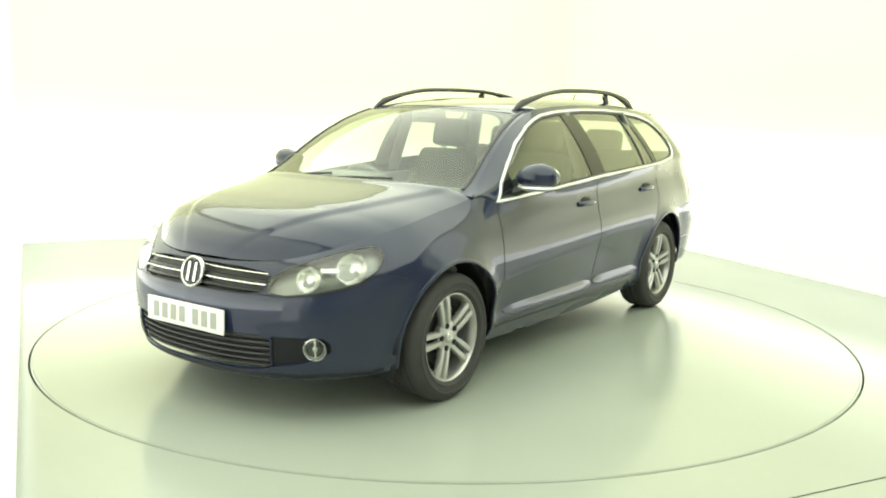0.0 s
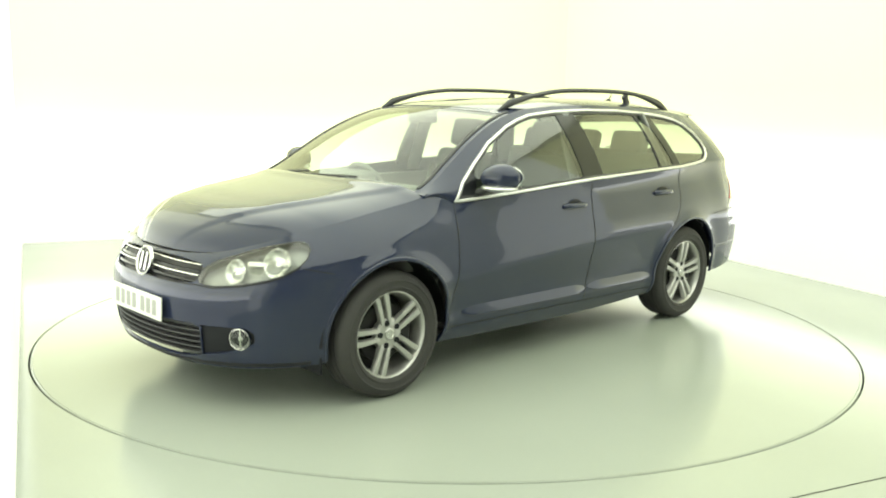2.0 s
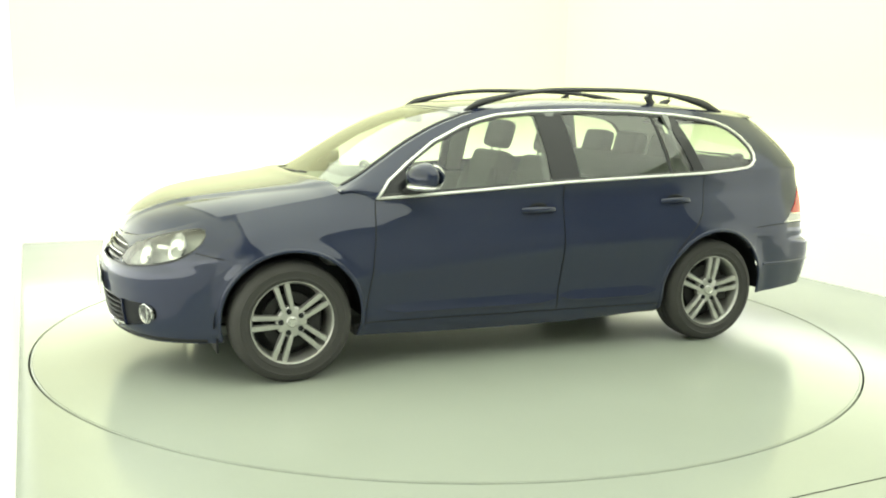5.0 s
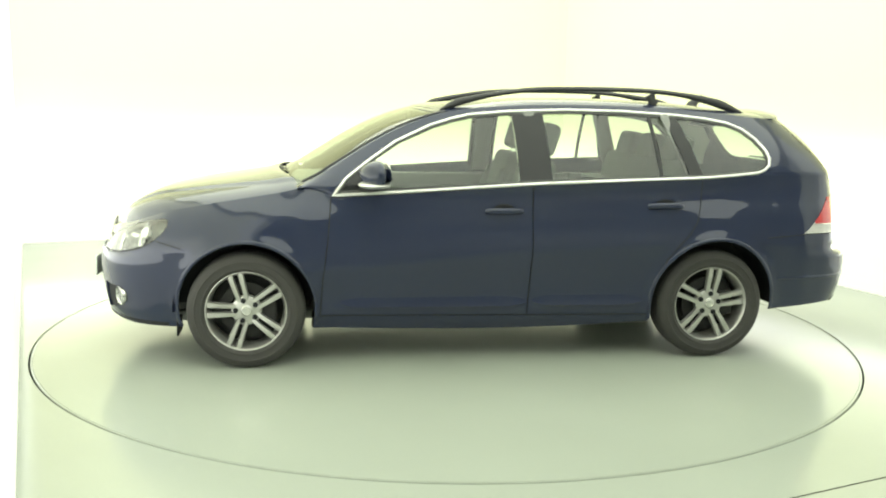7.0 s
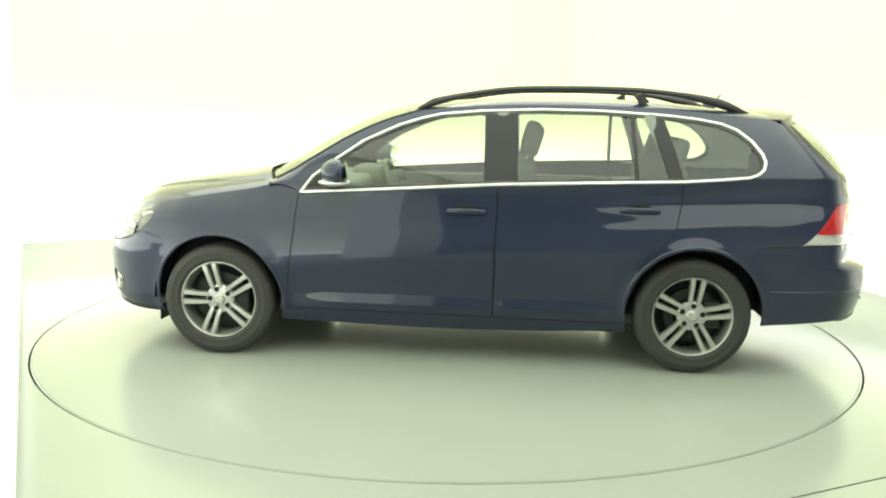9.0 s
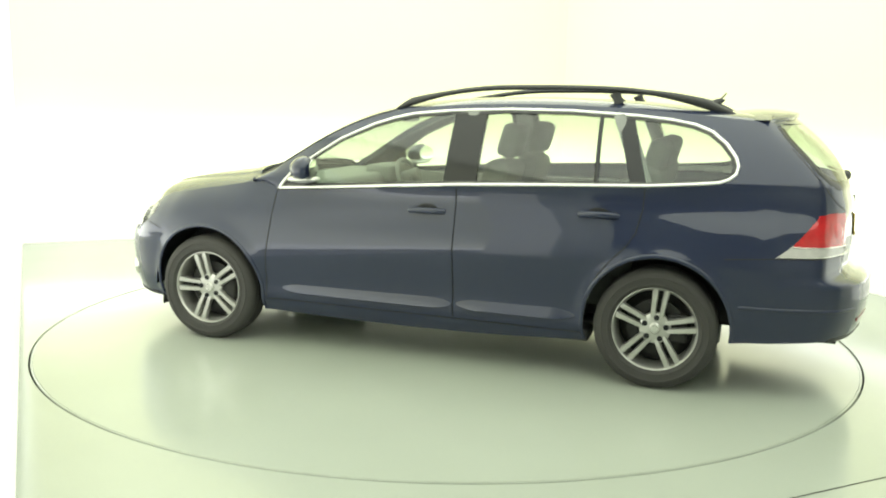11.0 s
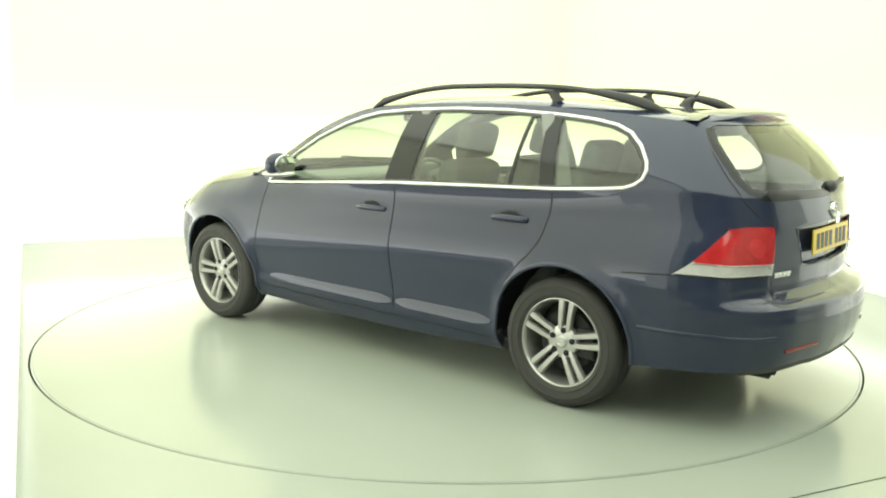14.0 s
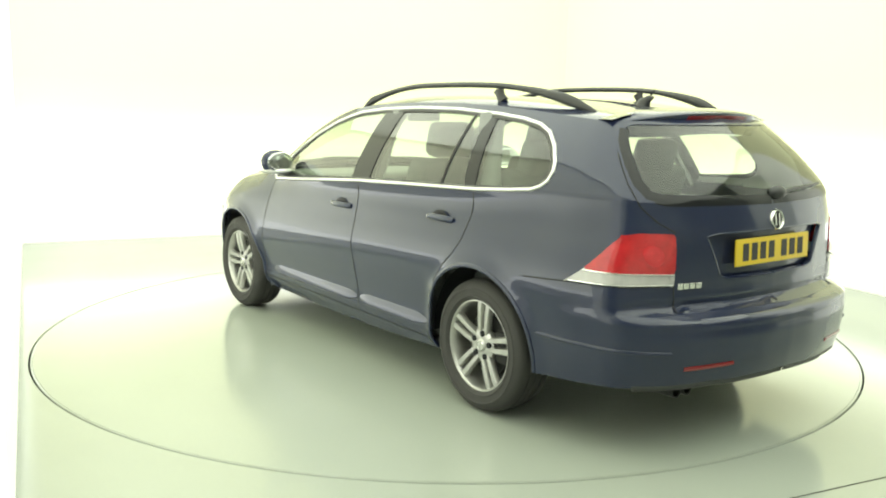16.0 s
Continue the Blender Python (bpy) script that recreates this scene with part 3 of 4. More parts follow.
def across(k0, k1, bulge, crown, power, ns=41, crease=0.0, edge=None):
    """A sheet from flank to flank over the edge points k0..k1: bulge forward and crown upward at the middle."""
    rows = []
    s = np.linspace(-1, 1, ns)
    for n, k in enumerate(range(k0, k1 + 1)):
        f = n / (k1 - k0)
        x, y, z = edge[k]
        shape = 1 - np.abs(s) ** (power(f) if callable(power) else power)
        out = np.clip((np.abs(s) - (0.30 + 0.50 * f ** 0.8)) / 0.085, 0, 1)
        step = crease * min(1.0, 0.25 + 2.2 * f) * (1 - 0.35 * f) * (1 - out * out * (3 - 2 * out))
        rows.append(np.stack([x - bulge(f) * (1 - np.abs(s) ** 2.2), -y * s, z + crown(f) * shape + step], 1))
    return np.array(rows)


car = tagged(new("estate_car"), "dark blue metallic estate car with silver roof trim, on the turntable", "car")


def body():
    shell = tri_mesh([(FP, FS["rest"]), (SP, SS["rest"])])
    shell_far = tri_mesh([(FP, FS["rest"]), (SP, SS["rest"])], mirror=True)
    part("side_panel", thicken(shell, 0.012), PAINT, car)
    part("side_panel", thicken(shell_far, 0.012), PAINT, car)
    for key, name in (("front_bumper", "front_bumper"), ("rear_bumper", "rear_bumper"), ("tailgate", "tailgate")):
        P, S = (FP, FS) if key == "front_bumper" else (SP, SS)
        bm = tri_mesh([(P, S[key])])
        part(name, thicken(whole(bm), 0.012), PAINT, car)
    # bonnet, windscreen, roof
    lip = LOW[:, -1]
    ic = int(np.argmin(np.abs(Q + 2.24)))
    bulge0 = lip[ic, 0] - lip[0, 0]
    B = across(ic, I0 + 1, lambda f: bulge0 * (1 - f) + 0.15 * f, lambda f: table(f, [(0, -0.012), (0.04, 0.020), (0.10, 0.044), (0.20, 0.060), (0.4, 0.068), (0.7, 0.062), (1, 0.056)]), 5.0, 121, 0.013, edge=lip)
    part("bonnet", thicken(grid_mesh(B), 0.010), PAINT, car)
    iw = int(np.argmin(np.abs(RE[:, 0] + 0.20)))
    ir = int(np.argmin(np.abs(RE[:, 0] - 1.74) + (np.arange(len(RE)) > len(RE) * 0.85) * 9))
    W = across(0, iw, lambda f: 0.135 - 0.02 * f, lambda f: 0.030, 2.0, edge=RE)
    n = W.shape[1]
    part("windscreen", grid_mesh(W[2:-1, 1:-1]), WINDOW, car, "clear raked windscreen").visible_shadow = False
    frame_bm = grid_mesh(W[:, :2])
    two_sided("windscreen_pillar", thicken(frame_bm, 0.03), PAINT, car)
    part("windscreen_header", thicken(grid_mesh(W[-3:, 1:-1] + np.array([0, 0, 0.002])), 0.02), PAINT, car)
    nrm = [Vector((-0.55, -0.15, 0.8)).normalized()] * len(W)
    two_sided("screen_seal", sweep(W[2:, 1] + np.array([0, 0, 0.001]), nrm[2:], 0.022, 0.006), BLACK, car, "black windscreen seal")
    R = across(iw, ir, lambda f: table(f, [(0, 0.135), (0.25, 0.05), (0.5, 0.0), (0.8, -0.03), (1, -0.15)]), lambda f: table(f, [(0, 0.031), (0.3, 0.040), (0.6, 0.040), (1, 0.022)]), lambda f: 2.0 + 5.0 * min(1.0, f / 0.22), 81, edge=RE)
    part("roof", thicken(grid_mesh(R), 0.02), PAINT, car)
    part("headlining", grid_mesh(R[1:-1, 1:-1] - np.array([0, 0, 0.035]), False), LINING, car, "pale fabric headlining")
    c0 = W[0][3:-3]
    cowl = np.array([c0 + np.array([-0.05, 0, -0.01]), c0 + np.array([0.03, 0, 0.012])])
    part("cowl", thicken(grid_mesh(cowl), 0.02), BLACK, car, "black plastic scuttle panel")
    return W


SCREEN = body()


def doors():
    made = []
    for key, label in (("door_front", ""), ("door_rear", "")):
        bm = tri_mesh([(SP, SS[key])])
        a, b = two_sided("door", thicken(bm, 0.012), PAINT, car)
        pts = DOOR_FRONT if key == "door_front" else DOOR_REAR
        p, n = trace(pts, 0.02)
        two_sided("shut_line", sweep([q + m_ * 0.0004 for q, m_ in zip(p, n)], n, 0.0065, 0.0008, True), VENT, a, "dark door gap", b)
        made.append((a, b))
    # handles: flat dark oval painted as the bowl's shade, bar, lock end
    for (a, b), u, z in ((made[0], 0.075, 0.835), (made[1], 0.985, 0.862)):
        p, n = on_body(u, z)
        up, al = Vector((0, 0, 1)), Vector((1, 0, 0))
        nrm, c = Vector(n), Vector(p)
        bm = bmesh.new()
        bmesh.ops.create_uvsphere(bm, u_segments=20, v_segments=10, radius=1.0)
        for v in bm.verts:
            v.co = c + al * v.co.x * 0.066 + up * (v.co.z * 0.040 + 0.004) + nrm * v.co.y * 0.0024
        two_sided("handle_shade", bm, VENT, a, "dark oval painted as the handle recess's shade", b)
        bar = rod([c + al * d + nrm * h + up * 0.004 for d, h in ((-0.10, 0.0), (-0.085, 0.010), (-0.05, 0.017), (0.0, 0.019), (0.05, 0.018), (0.085, 0.011), (0.10, 0.0))],
                  [(0.010, 0.013), (0.011, 0.015), (0.011, 0.016), (0.011, 0.016), (0.011, 0.016), (0.011, 0.015), (0.010, 0.013)], 12)
        two_sided("handle", bar, PAINT, a, "body-coloured door handle", b)
    # flank rub strake, part of each door
    for (a, b), u0, u1 in ((made[0], -0.80, 0.215), (made[1], 0.245, 0.885)):
        p, n = trace([(u0, 0.345), (u1, 0.340)], 0.02, False)
        two_sided("strake", sweep(p, n, 0.062, 0.017, taper=5, wedge=True), PAINT, a, "raised moulding along the door foot", b)


doors()


def glazing():
    for key, name, mat in (("pane_front", "front_side_window", DARKWINDOW), ("pane_rear", "rear_side_window", DARKWINDOW), ("pane_quarter", "quarter_window", DARKWINDOW)):
        for far in (False, True):
            part(name, tri_mesh([(WP, panes(key))], far, -0.007), mat, car, "clear side window").visible_shadow = False
    for key, name in (("sail", "sail_panel"), ("b_pillar", "door_pillar"), ("c_pillar", "door_pillar")):
        for far in (False, True):
            part(name, thicken(tri_mesh([(WP, panes(key))], far, -0.003), 0.03), GLOSSBLACK, car, "gloss black pillar trim")
    p, n = trace([(0.965, 1.012), (0.945, 1.372)], 0.04, False)
    two_sided("window_divider", sweep([a - b * 0.006 for a, b in zip(p, n)], n, 0.022, 0.006), GLOSSBLACK, car, "thin black window divider")
    p, n = trace(GLAZING, 0.022)
    two_sided("window_trim", sweep(p, n, 0.017, 0.008, True), SATIN, car, "bright metal strip round the side windows")
    # a dark seal inside the strip
    seal = [(u + (0.45 - u) * 0.012, z + (1.17 - z) * 0.05) for u, z in GLAZING]
    p, n = trace(seal, 0.022)
    two_sided("window_seal", sweep([a - b * 0.004 for a, b in zip(p, n)], n, 0.022, 0.004, True), BLACK, car, "black rubber window seal")
    bm = whole(tri_mesh([(SP, SS["rear_window"])]))
    for v in bm.verts:
        v.co.x -= 0.006
    p, n = trace([(2.929, 1.030), (2.66, 1.034), (2.28, 1.047), (2.19, 1.062), (2.125, 1.11), (2.075, 1.20), (2.045, 1.27), (2.05, 1.318)], 0.02, False)
    two_sided("rear_window_border", sweep([a - b * 0.004 for a, b in zip(p, n)], n, 0.050, 0.005), GLOSSBLACK, car, "black printed border of the rear window")
    part("rear_window", bm, WINDOW, car, "clear sloping rear window").visible_shadow = False


glazing()


def wheel(phase):
    """Outer face towards -y, at the origin; phase turns the spokes."""
    w = new("wheel")
    w.parent = car
    bm = bmesh.new()
    tread = [(0.206, -0.080), (0.213, -0.092), (0.226, -0.101), (0.229, -0.1045), (0.234, -0.1045), (0.236, -0.102), (0.262, -0.105), (0.265, -0.1085), (0.270, -0.1080), (0.272, -0.1045), (0.288, -0.100), (0.302, -0.090), (0.310, -0.080), (0.3145, -0.066), (0.316, -0.045), (0.3162, -0.043), (0.310, -0.041),
               (0.310, -0.036), (0.3162, -0.034), (0.3165, -0.004), (0.310, -0.002), (0.310, 0.003), (0.3165, 0.005), (0.3162, 0.035), (0.310, 0.037), (0.310, 0.042), (0.316, 0.044), (0.3145, 0.066),
               (0.302, 0.090), (0.268, 0.107), (0.228, 0.098), (0.215, 0.085)]
    lathe(bm, [(r if r < 0.24 else 0.24 + (r - 0.24) * 0.905, y) for r, y in tread], 96)
    bmesh.ops.recalc_face_normals(bm, faces=bm.faces)
    part("tyre", bm, RUBBER, w, "worn black road tyre")
    bm = bmesh.new()
    lathe(bm, [(0.200, 0.09), (0.190, 0.03), (0.193, -0.05), (0.200, -0.074), (0.204, -0.086), (0.209, -0.091), (0.214, -0.090), (0.216, -0.084), (0.210, -0.078), (0.204, 0.02), (0.206, 0.09)], 96)
    # five pairs of spokes
    for k in range(5):
        a = radians(phase + 72 * k)
        for side in (-1, 1):
            secs = []
            for r, off, half, y, dep in ((0.050, 0.0205, 0.0112, -0.068, 0.030), (0.074, 0.0215, 0.0125, -0.074, 0.030), (0.11, 0.0235, 0.0135, -0.079, 0.028), (0.155, 0.0255, 0.0145, -0.082, 0.028), (0.185, 0.0270, 0.0155, -0.083, 0.03), (0.208, 0.0285, 0.0165, -0.081, 0.03)):
                ring = []
                for t, d in ((-1, 1.0), (-1, 0.22), (-0.72, 0.0), (0.72, 0.0), (1, 0.22), (1, 1.0)):
                    o = off * side + half * t
                    x, z = r * math.cos(a) - o * math.sin(a), r * math.sin(a) + o * math.cos(a)
                    ring.append(bm.verts.new((x, y + dep * d, z)))
                secs.append(ring)
            for p, q in zip(secs, secs[1:]):
                for i in range(6):
                    bm.faces.new((p[i], p[(i + 1) % 6], q[(i + 1) % 6], q[i]))
    lathe(bm, [(0.028, -0.070), (0.064, -0.069), (0.078, -0.062), (0.081, -0.035)], 40)
    bmesh.ops.recalc_face_normals(bm, faces=bm.faces)
    rim = part("rim", bm, ALLOY, w, "silver alloy rim with five twin spokes")
    bm = bmesh.new()
    lathe(bm, [(0.0005, -0.080), (0.018, -0.080), (0.026, -0.078), (0.031, -0.073), (0.031, -0.06)], 32)
    bmesh.ops.recalc_face_normals(bm, faces=bm.faces)
    cap = part("hub_cap", bm, ALLOY, rim, "small round silver hub cap")
    bm = bmesh.new()
    lathe(bm, [(0.015, -0.0795), (0.0165, -0.0815), (0.021, -0.0815), (0.0225, -0.0785)], 28)
    for d in (-0.005, 0.005):
        box(bm, (d - 0.0022, -0.0815, -0.014), (d + 0.0022, -0.079, 0.014))
    bmesh.ops.recalc_face_normals(bm, faces=bm.faces)
    part("hub_emblem", bm, CHROME, rim, "plain round emblem")
    for k in range(5):
        a = radians(phase + 72 * k)
        bm = bmesh.new()
        lathe(bm, [(0.0005, -0.0745), (0.011, -0.0755), (0.0138, -0.0745), (0.0145, -0.055)], 14, Matrix.Translation((0.056 * math.cos(a), 0, 0.056 * math.sin(a))))
        part("wheel_bolt", bm, VENT, rim, "dark recessed wheel bolt")
    bm = bmesh.new()
    lathe(bm, [(0.0005, -0.005), (0.085, -0.005), (0.09, -0.022), (0.143, -0.022), (0.144, 0.002), (0.0005, 0.002)], 64)
    box(bm, (0.06, -0.045, -0.07), (0.155, 0.03, 0.075), 0.012)
    lathe(bm, [(0.0005, 0.05), (0.206, 0.05)], 48)
    bmesh.ops.recalc_face_normals(bm, faces=bm.faces)
    part("brake_disc", bm, DARKMETAL, w, "dull iron brake disc and caliper")
    return w


def wheels():
    for x, y, phase, far in ((-1.289, -0.762, 106, False), (1.289, -0.748, 83, False), (-1.289, 0.762, 40, True), (1.289, 0.748, 60, True)):
        w = wheel(phase)
        w.matrix_basis = pose(x, y, 0.3093, 0, 0, 180 if far else 0)
        bm = bmesh.new()
        n = 40
        prof = [(-0.815, 0.380), (-0.78, 0.384), (-0.56, 0.384), (-0.54, 0.0)]
        rings = [[bm.verts.new((x + r * math.cos(math.pi * (-0.01 + 1.02 * k / n)), d, 0.31 + r * math.sin(math.pi * (-0.01 + 1.02 * k / n)))) for k in range(n + 1)] for d, r in prof]
        for a, b in zip(rings, rings[1:]):
            for k in range(n):
                bm.faces.new((a[k], a[k + 1], b[k + 1], b[k]))
        if far:
            bm = mirrored(bm)
        part("arch_liner", bm, VENT, car, "black plastic wheel arch liner")
        if not far:
            r, zc = (0.367, 0.314) if x < 0 else (0.369, 0.318)
            a0 = math.asin((0.225 - zc) / r)
            a1 = math.pi - math.asin((0.225 - zc) / r)
            if x > 0:
                a0 = math.asin((0.275 - zc) / r)
            arc = [(x + r * math.cos(a0 + (a1 - a0) * k / 50), zc + r * math.sin(a0 + (a1 - a0) * k / 50)) for k in range(51)]
            p, n = trace(arc, 0.05, False)
            two_sided("arch_lip", sweep(p, n, 0.020, 0.006), PAINT, car, "rolled wheel arch lip")


wheels()


def oriented(bm, c, n):
    m = Matrix.Translation(c) @ Vector(n).to_track_quat("-Y", "Z").to_matrix().to_4x4()
    for v in bm.verts:
        v.co = m @ v.co
    return bm


def strip_on(u0, z0, u1, z1, width, height, lift=0.0, step=0.03):
    p, n = trace([(u0, z0), (u1, z1)], step, False)
    return sweep([a + b * lift for a, b in zip(p, n)], n, width, height)


def lamps():
    # headlamps: dark bowl behind a clear cover, two round reflectors, bright brow
    cover = tri_mesh([(FP, FS["headlamp"])])
    house = tri_mesh([(FP, FS["headlamp"])], shift=-0.045)
    h = two_sided("headlamp", house, HOUSING, car, "clear headlamp with two round reflectors")
    l = two_sided("lamp_cover", cover, LENS, h[0], "clear lamp cover", h[1])
    for o in l:
        o.visible_shadow = False
    for u, z, r in ((-2.09, 0.655, 0.058), (-1.885, 0.698, 0.070)):
        p, n = on_body(u, z)
        bm = bmesh.new()
        lathe(bm, [(r, 0.0), (r * 0.96, 0.006), (r * 0.8, 0.018), (r * 0.5, 0.032), (r * 0.25, 0.038), (0.012, 0.038), (0.012, 0.012), (0.0005, 0.010)], 32)
        # face between straight ahead and the surface
        f = (Vector(n) * 0.6 + Vector((-1, 0, 0)) * 0.5).normalized()
        m = Matrix.Translation(Vector(p) - Vector(n) * 0.012) @ f.to_track_quat("-Y", "Z").to_matrix().to_4x4()
        for v in bm.verts:
            v.co = m @ v.co
        two_sided("reflector", bm, REFLECTOR, h[0], "bright round reflector", h[1])
    p, n = on_body(-1.99, 0.695)
    block = boxed((-0.040, -0.004, -0.012), (0.040, 0.008, 0.012), 0.005)
    two_sided("indicator", oriented(block, Vector(p) - Vector(n) * 0.020, Vector(n)), REFLECTOR, h[0], "bright indicator chamber", h[1])
    p, n = trace(HEADLAMP, 0.02)
    two_sided("lamp_rim", sweep([a - b * 0.002 for a, b in zip(p, n)], n, 0.008, 0.003, True), BLACK, h[0], "black lamp seal", h[1])
    # tail lamps
    red = tri_mesh([(SP, SS["tail_red"])], shift=0.004)
    t = two_sided("tail_lamp", thicken(red, 0.03), RED, car, "red tail lamp with a clear lower strip")
    clear = tri_mesh([(SP, SS["tail_clear"])], shift=0.003)
    two_sided("reversing_lens", thicken(clear, 0.03), CLEARLENS, t[0], "pale clear lower lens", t[1])
    # bright lines under and between the lenses
    two_sided("lamp_strip", strip_on(1.91, 0.761, 2.332, 0.755, 0.007, 0.004, 0.004), CHROME, t[0], "thin bright strip between the lenses", t[1])
    two_sided("lamp_strip", strip_on(1.85, 0.713, 2.330, 0.714, 0.006, 0.003, 0.003), CHROME, t[0], "thin bright strip between the lenses", t[1])
    p, n = on_body(2.225, 0.832)
    bm = bmesh.new()
    bmesh.ops.create_uvsphere(bm, u_segments=24, v_segments=12, radius=1.0)
    for v in bm.verts:
        c = Vector((v.co.x * 0.05, v.co.y * 0.006, v.co.z * 0.05))
        v.co = Vector(p) + Vector(n).to_track_quat("-Y", "Z").to_matrix() @ c
    two_sided("lamp_roundel", bm, BRIGHTRED, t[0], "round red light chamber", t[1])


lamps()


def emblem(name, c, n, r, parent):
    """A plain ring with a blank field and two plain bars."""
    bm = bmesh.new()
    lathe(bm, [(0.0005, 0.0), (r * 0.83, 0.0), (r * 0.86, -0.008), (r * 0.93, -0.011), (r, -0.007), (r * 1.02, 0.004)], 40)
    bmesh.ops.recalc_face_normals(bm, faces=bm.faces)
    e = part(name, oriented(bm, c, n), CHROME, parent, "plain round chrome emblem")
    bm = bmesh.new()
    lathe(bm, [(0.0005, -0.001), (r * 0.82, -0.001), (r * 0.82, -0.003), (0.0005, -0.003)], 36)
    part("emblem_field", oriented(bm, c, n), GLOSSBLACK, e, "dark emblem field")
    for s in (-1, 1):
        bar = boxed((-r * 0.10, -0.008, -r * 0.60), (r * 0.10, -0.002, r * 0.60), 0.001, pose(s * r * 0.30, 0, 0))
        part("emblem_bar", oriented(bar, c, n), CHROME, e)
    return e


def plate(name, c, n, mat, ink, label, parent):
    p = part(name, oriented(boxed((-0.26, -0.008, -0.0555), (0.26, 0.0, 0.0555), 0.003), c, n), mat, parent, label)
    # unreadable characters: plain upright bars
    for k, x in enumerate((-0.195, -0.135, -0.075, -0.015, 0.075, 0.135, 0.195)):
        part("plate_bar", oriented(boxed((x - 0.020, -0.0095, -0.036), (x + 0.020, -0.007, 0.036)), c, n), ink, p, smooth=False)
    return p


def nose():
    g = part("grille", whole(tri_mesh([(FP, FS["grille"])], shift=-0.030)), BLACK, car, "black upper grille with chrome bars")
    for z, w, mat, lift in ((0.668, 0.008, CHROME, -0.004), (0.640, 0.020, GLOSSBLACK, -0.010), (0.626, 0.008, CHROME, -0.004), (0.602, 0.018, GLOSSBLACK, -0.012)):
        part("grille_bar", whole(strip_on(-2.711, z + 0.006, -2.285, z - 0.004, w, 0.008, lift)), mat, g)
    lg = part("lower_grille", whole(tri_mesh([(FP, FS["lower_grille"])], shift=-0.035)), BLACK, car, "black lower grille with thin slats")
    for z in (0.262, 0.289, 0.316, 0.343, 0.370, 0.396):
        part("grille_slat", whole(strip_on(-2.711, z, -2.262, z + 0.002, 0.011, 0.02, -0.028)), BLACK, lg)
    fogs = two_sided("fog_panel", tri_mesh([(FP, FS["fog_panel"])], shift=-0.012), VENT, car, "black bumper vent round the fog lamp")
    p, n = on_body(-2.055, 0.352)
    f = (Vector(n) * 0.75 + Vector((-1, 0, 0)) * 0.25).normalized()
    bm = bmesh.new()
    lathe(bm, [(0.046, 0.012), (0.046, -0.002), (0.048, -0.005), (0.050, -0.004), (0.0515, 0.012)], 36)
    two_sided("fog_lamp_ring", oriented(bm, p, f), CHROME, fogs[0], "chrome ring of the fog lamp", fogs[1])
    bm = bmesh.new()
    lathe(bm, [(0.0005, 0.034), (0.020, 0.030), (0.036, 0.018), (0.0455, 0.002)], 32)
    two_sided("fog_lamp", oriented(bm, p, f), HOUSING, fogs[0], "round fog lamp", fogs[1])
    bm = bmesh.new()
    lathe(bm, [(0.0005, 0.004), (0.011, 0.006), (0.014, 0.012), (0.013, 0.032)], 20)
    box(bm, (-0.004, 0.004, -0.040), (0.004, 0.016, 0.040), 0.001)
    two_sided("fog_bulb_cap", oriented(bm, p, f), CHROME, fogs[0], "bright bulb shield of the fog lamp", fogs[1])
    bm = bmesh.new()
    lathe(bm, [(0.0005, -0.001), (0.030, 0.0), (0.0455, 0.003)], 32)
    for o in two_sided("fog_lens", oriented(bm, p, f), LENS, fogs[0], "clear fog lamp lens", fogs[1]):
        o.visible_shadow = False
    emblem("front_emblem", Vector((-2.114, 0, 0.640)), Vector((-1, 0, 0.25)), 0.072, car)
    plate("front_plate", Vector((-2.161, 0, 0.452)), Vector((-1, 0, 0.03)), PLATE_W, PRINT, "white number plate", car)
    # chin lip
    p, n = trace([(-2.711, 0.222), (-2.40, 0.222), (-2.05, 0.226), (-1.72, 0.228)], 0.03, False)
    part("chin_spoiler", whole(sweep([a - b * 0.006 for a, b in zip(p, n)], n, 0.022, 0.012)), VENT, car, "black chin lip")
    p, n = trace([(-2.711, 0.583), (-2.40, 0.581), (-2.28, 0.583), (-2.19, 0.577), (-2.05, 0.590), (-1.94, 0.610), (-1.86, 0.632), (-1.775, 0.675)], 0.02, False)
    part("bumper_gap", whole(sweep(p, n, 0.006, 0.001)), VENT, car, "dark bumper joint")
    p, n = trace([(-1.765, 0.672), (-1.66, 0.650), (-1.62, 0.64)], 0.02, False)
    two_sided("bumper_gap", sweep(p, n, 0.005, 0.001), VENT, car, "dark bumper joint")
    # air deflectors before the front wheels
    two_sided("wheel_deflector", boxed((-1.655, -0.78, 0.165), (-1.645, -0.62, 0.25), 0.003), VENT, car, "black air deflector flap")
    # wipers
    for y0, y1, xo in ((0.30, -0.32, 0.0), (0.62, 0.08, 0.0)):
        pts = []
        for i in range(9):
            y = y0 + (y1 - y0) * i / 8
            s = y / 0.73
            pts.append((-1.04 - 0.15 * (1 - abs(s) ** 2.2) + 0.03 + 0.006 * i, y, 0.962 + 0.035 * (1 - s * s) + 0.0035 * i))
        part("wiper", rod(pts, [0.009] * 3 + [0.006] * 6, 8), BLACK, car, "black windscreen wiper")


nose()


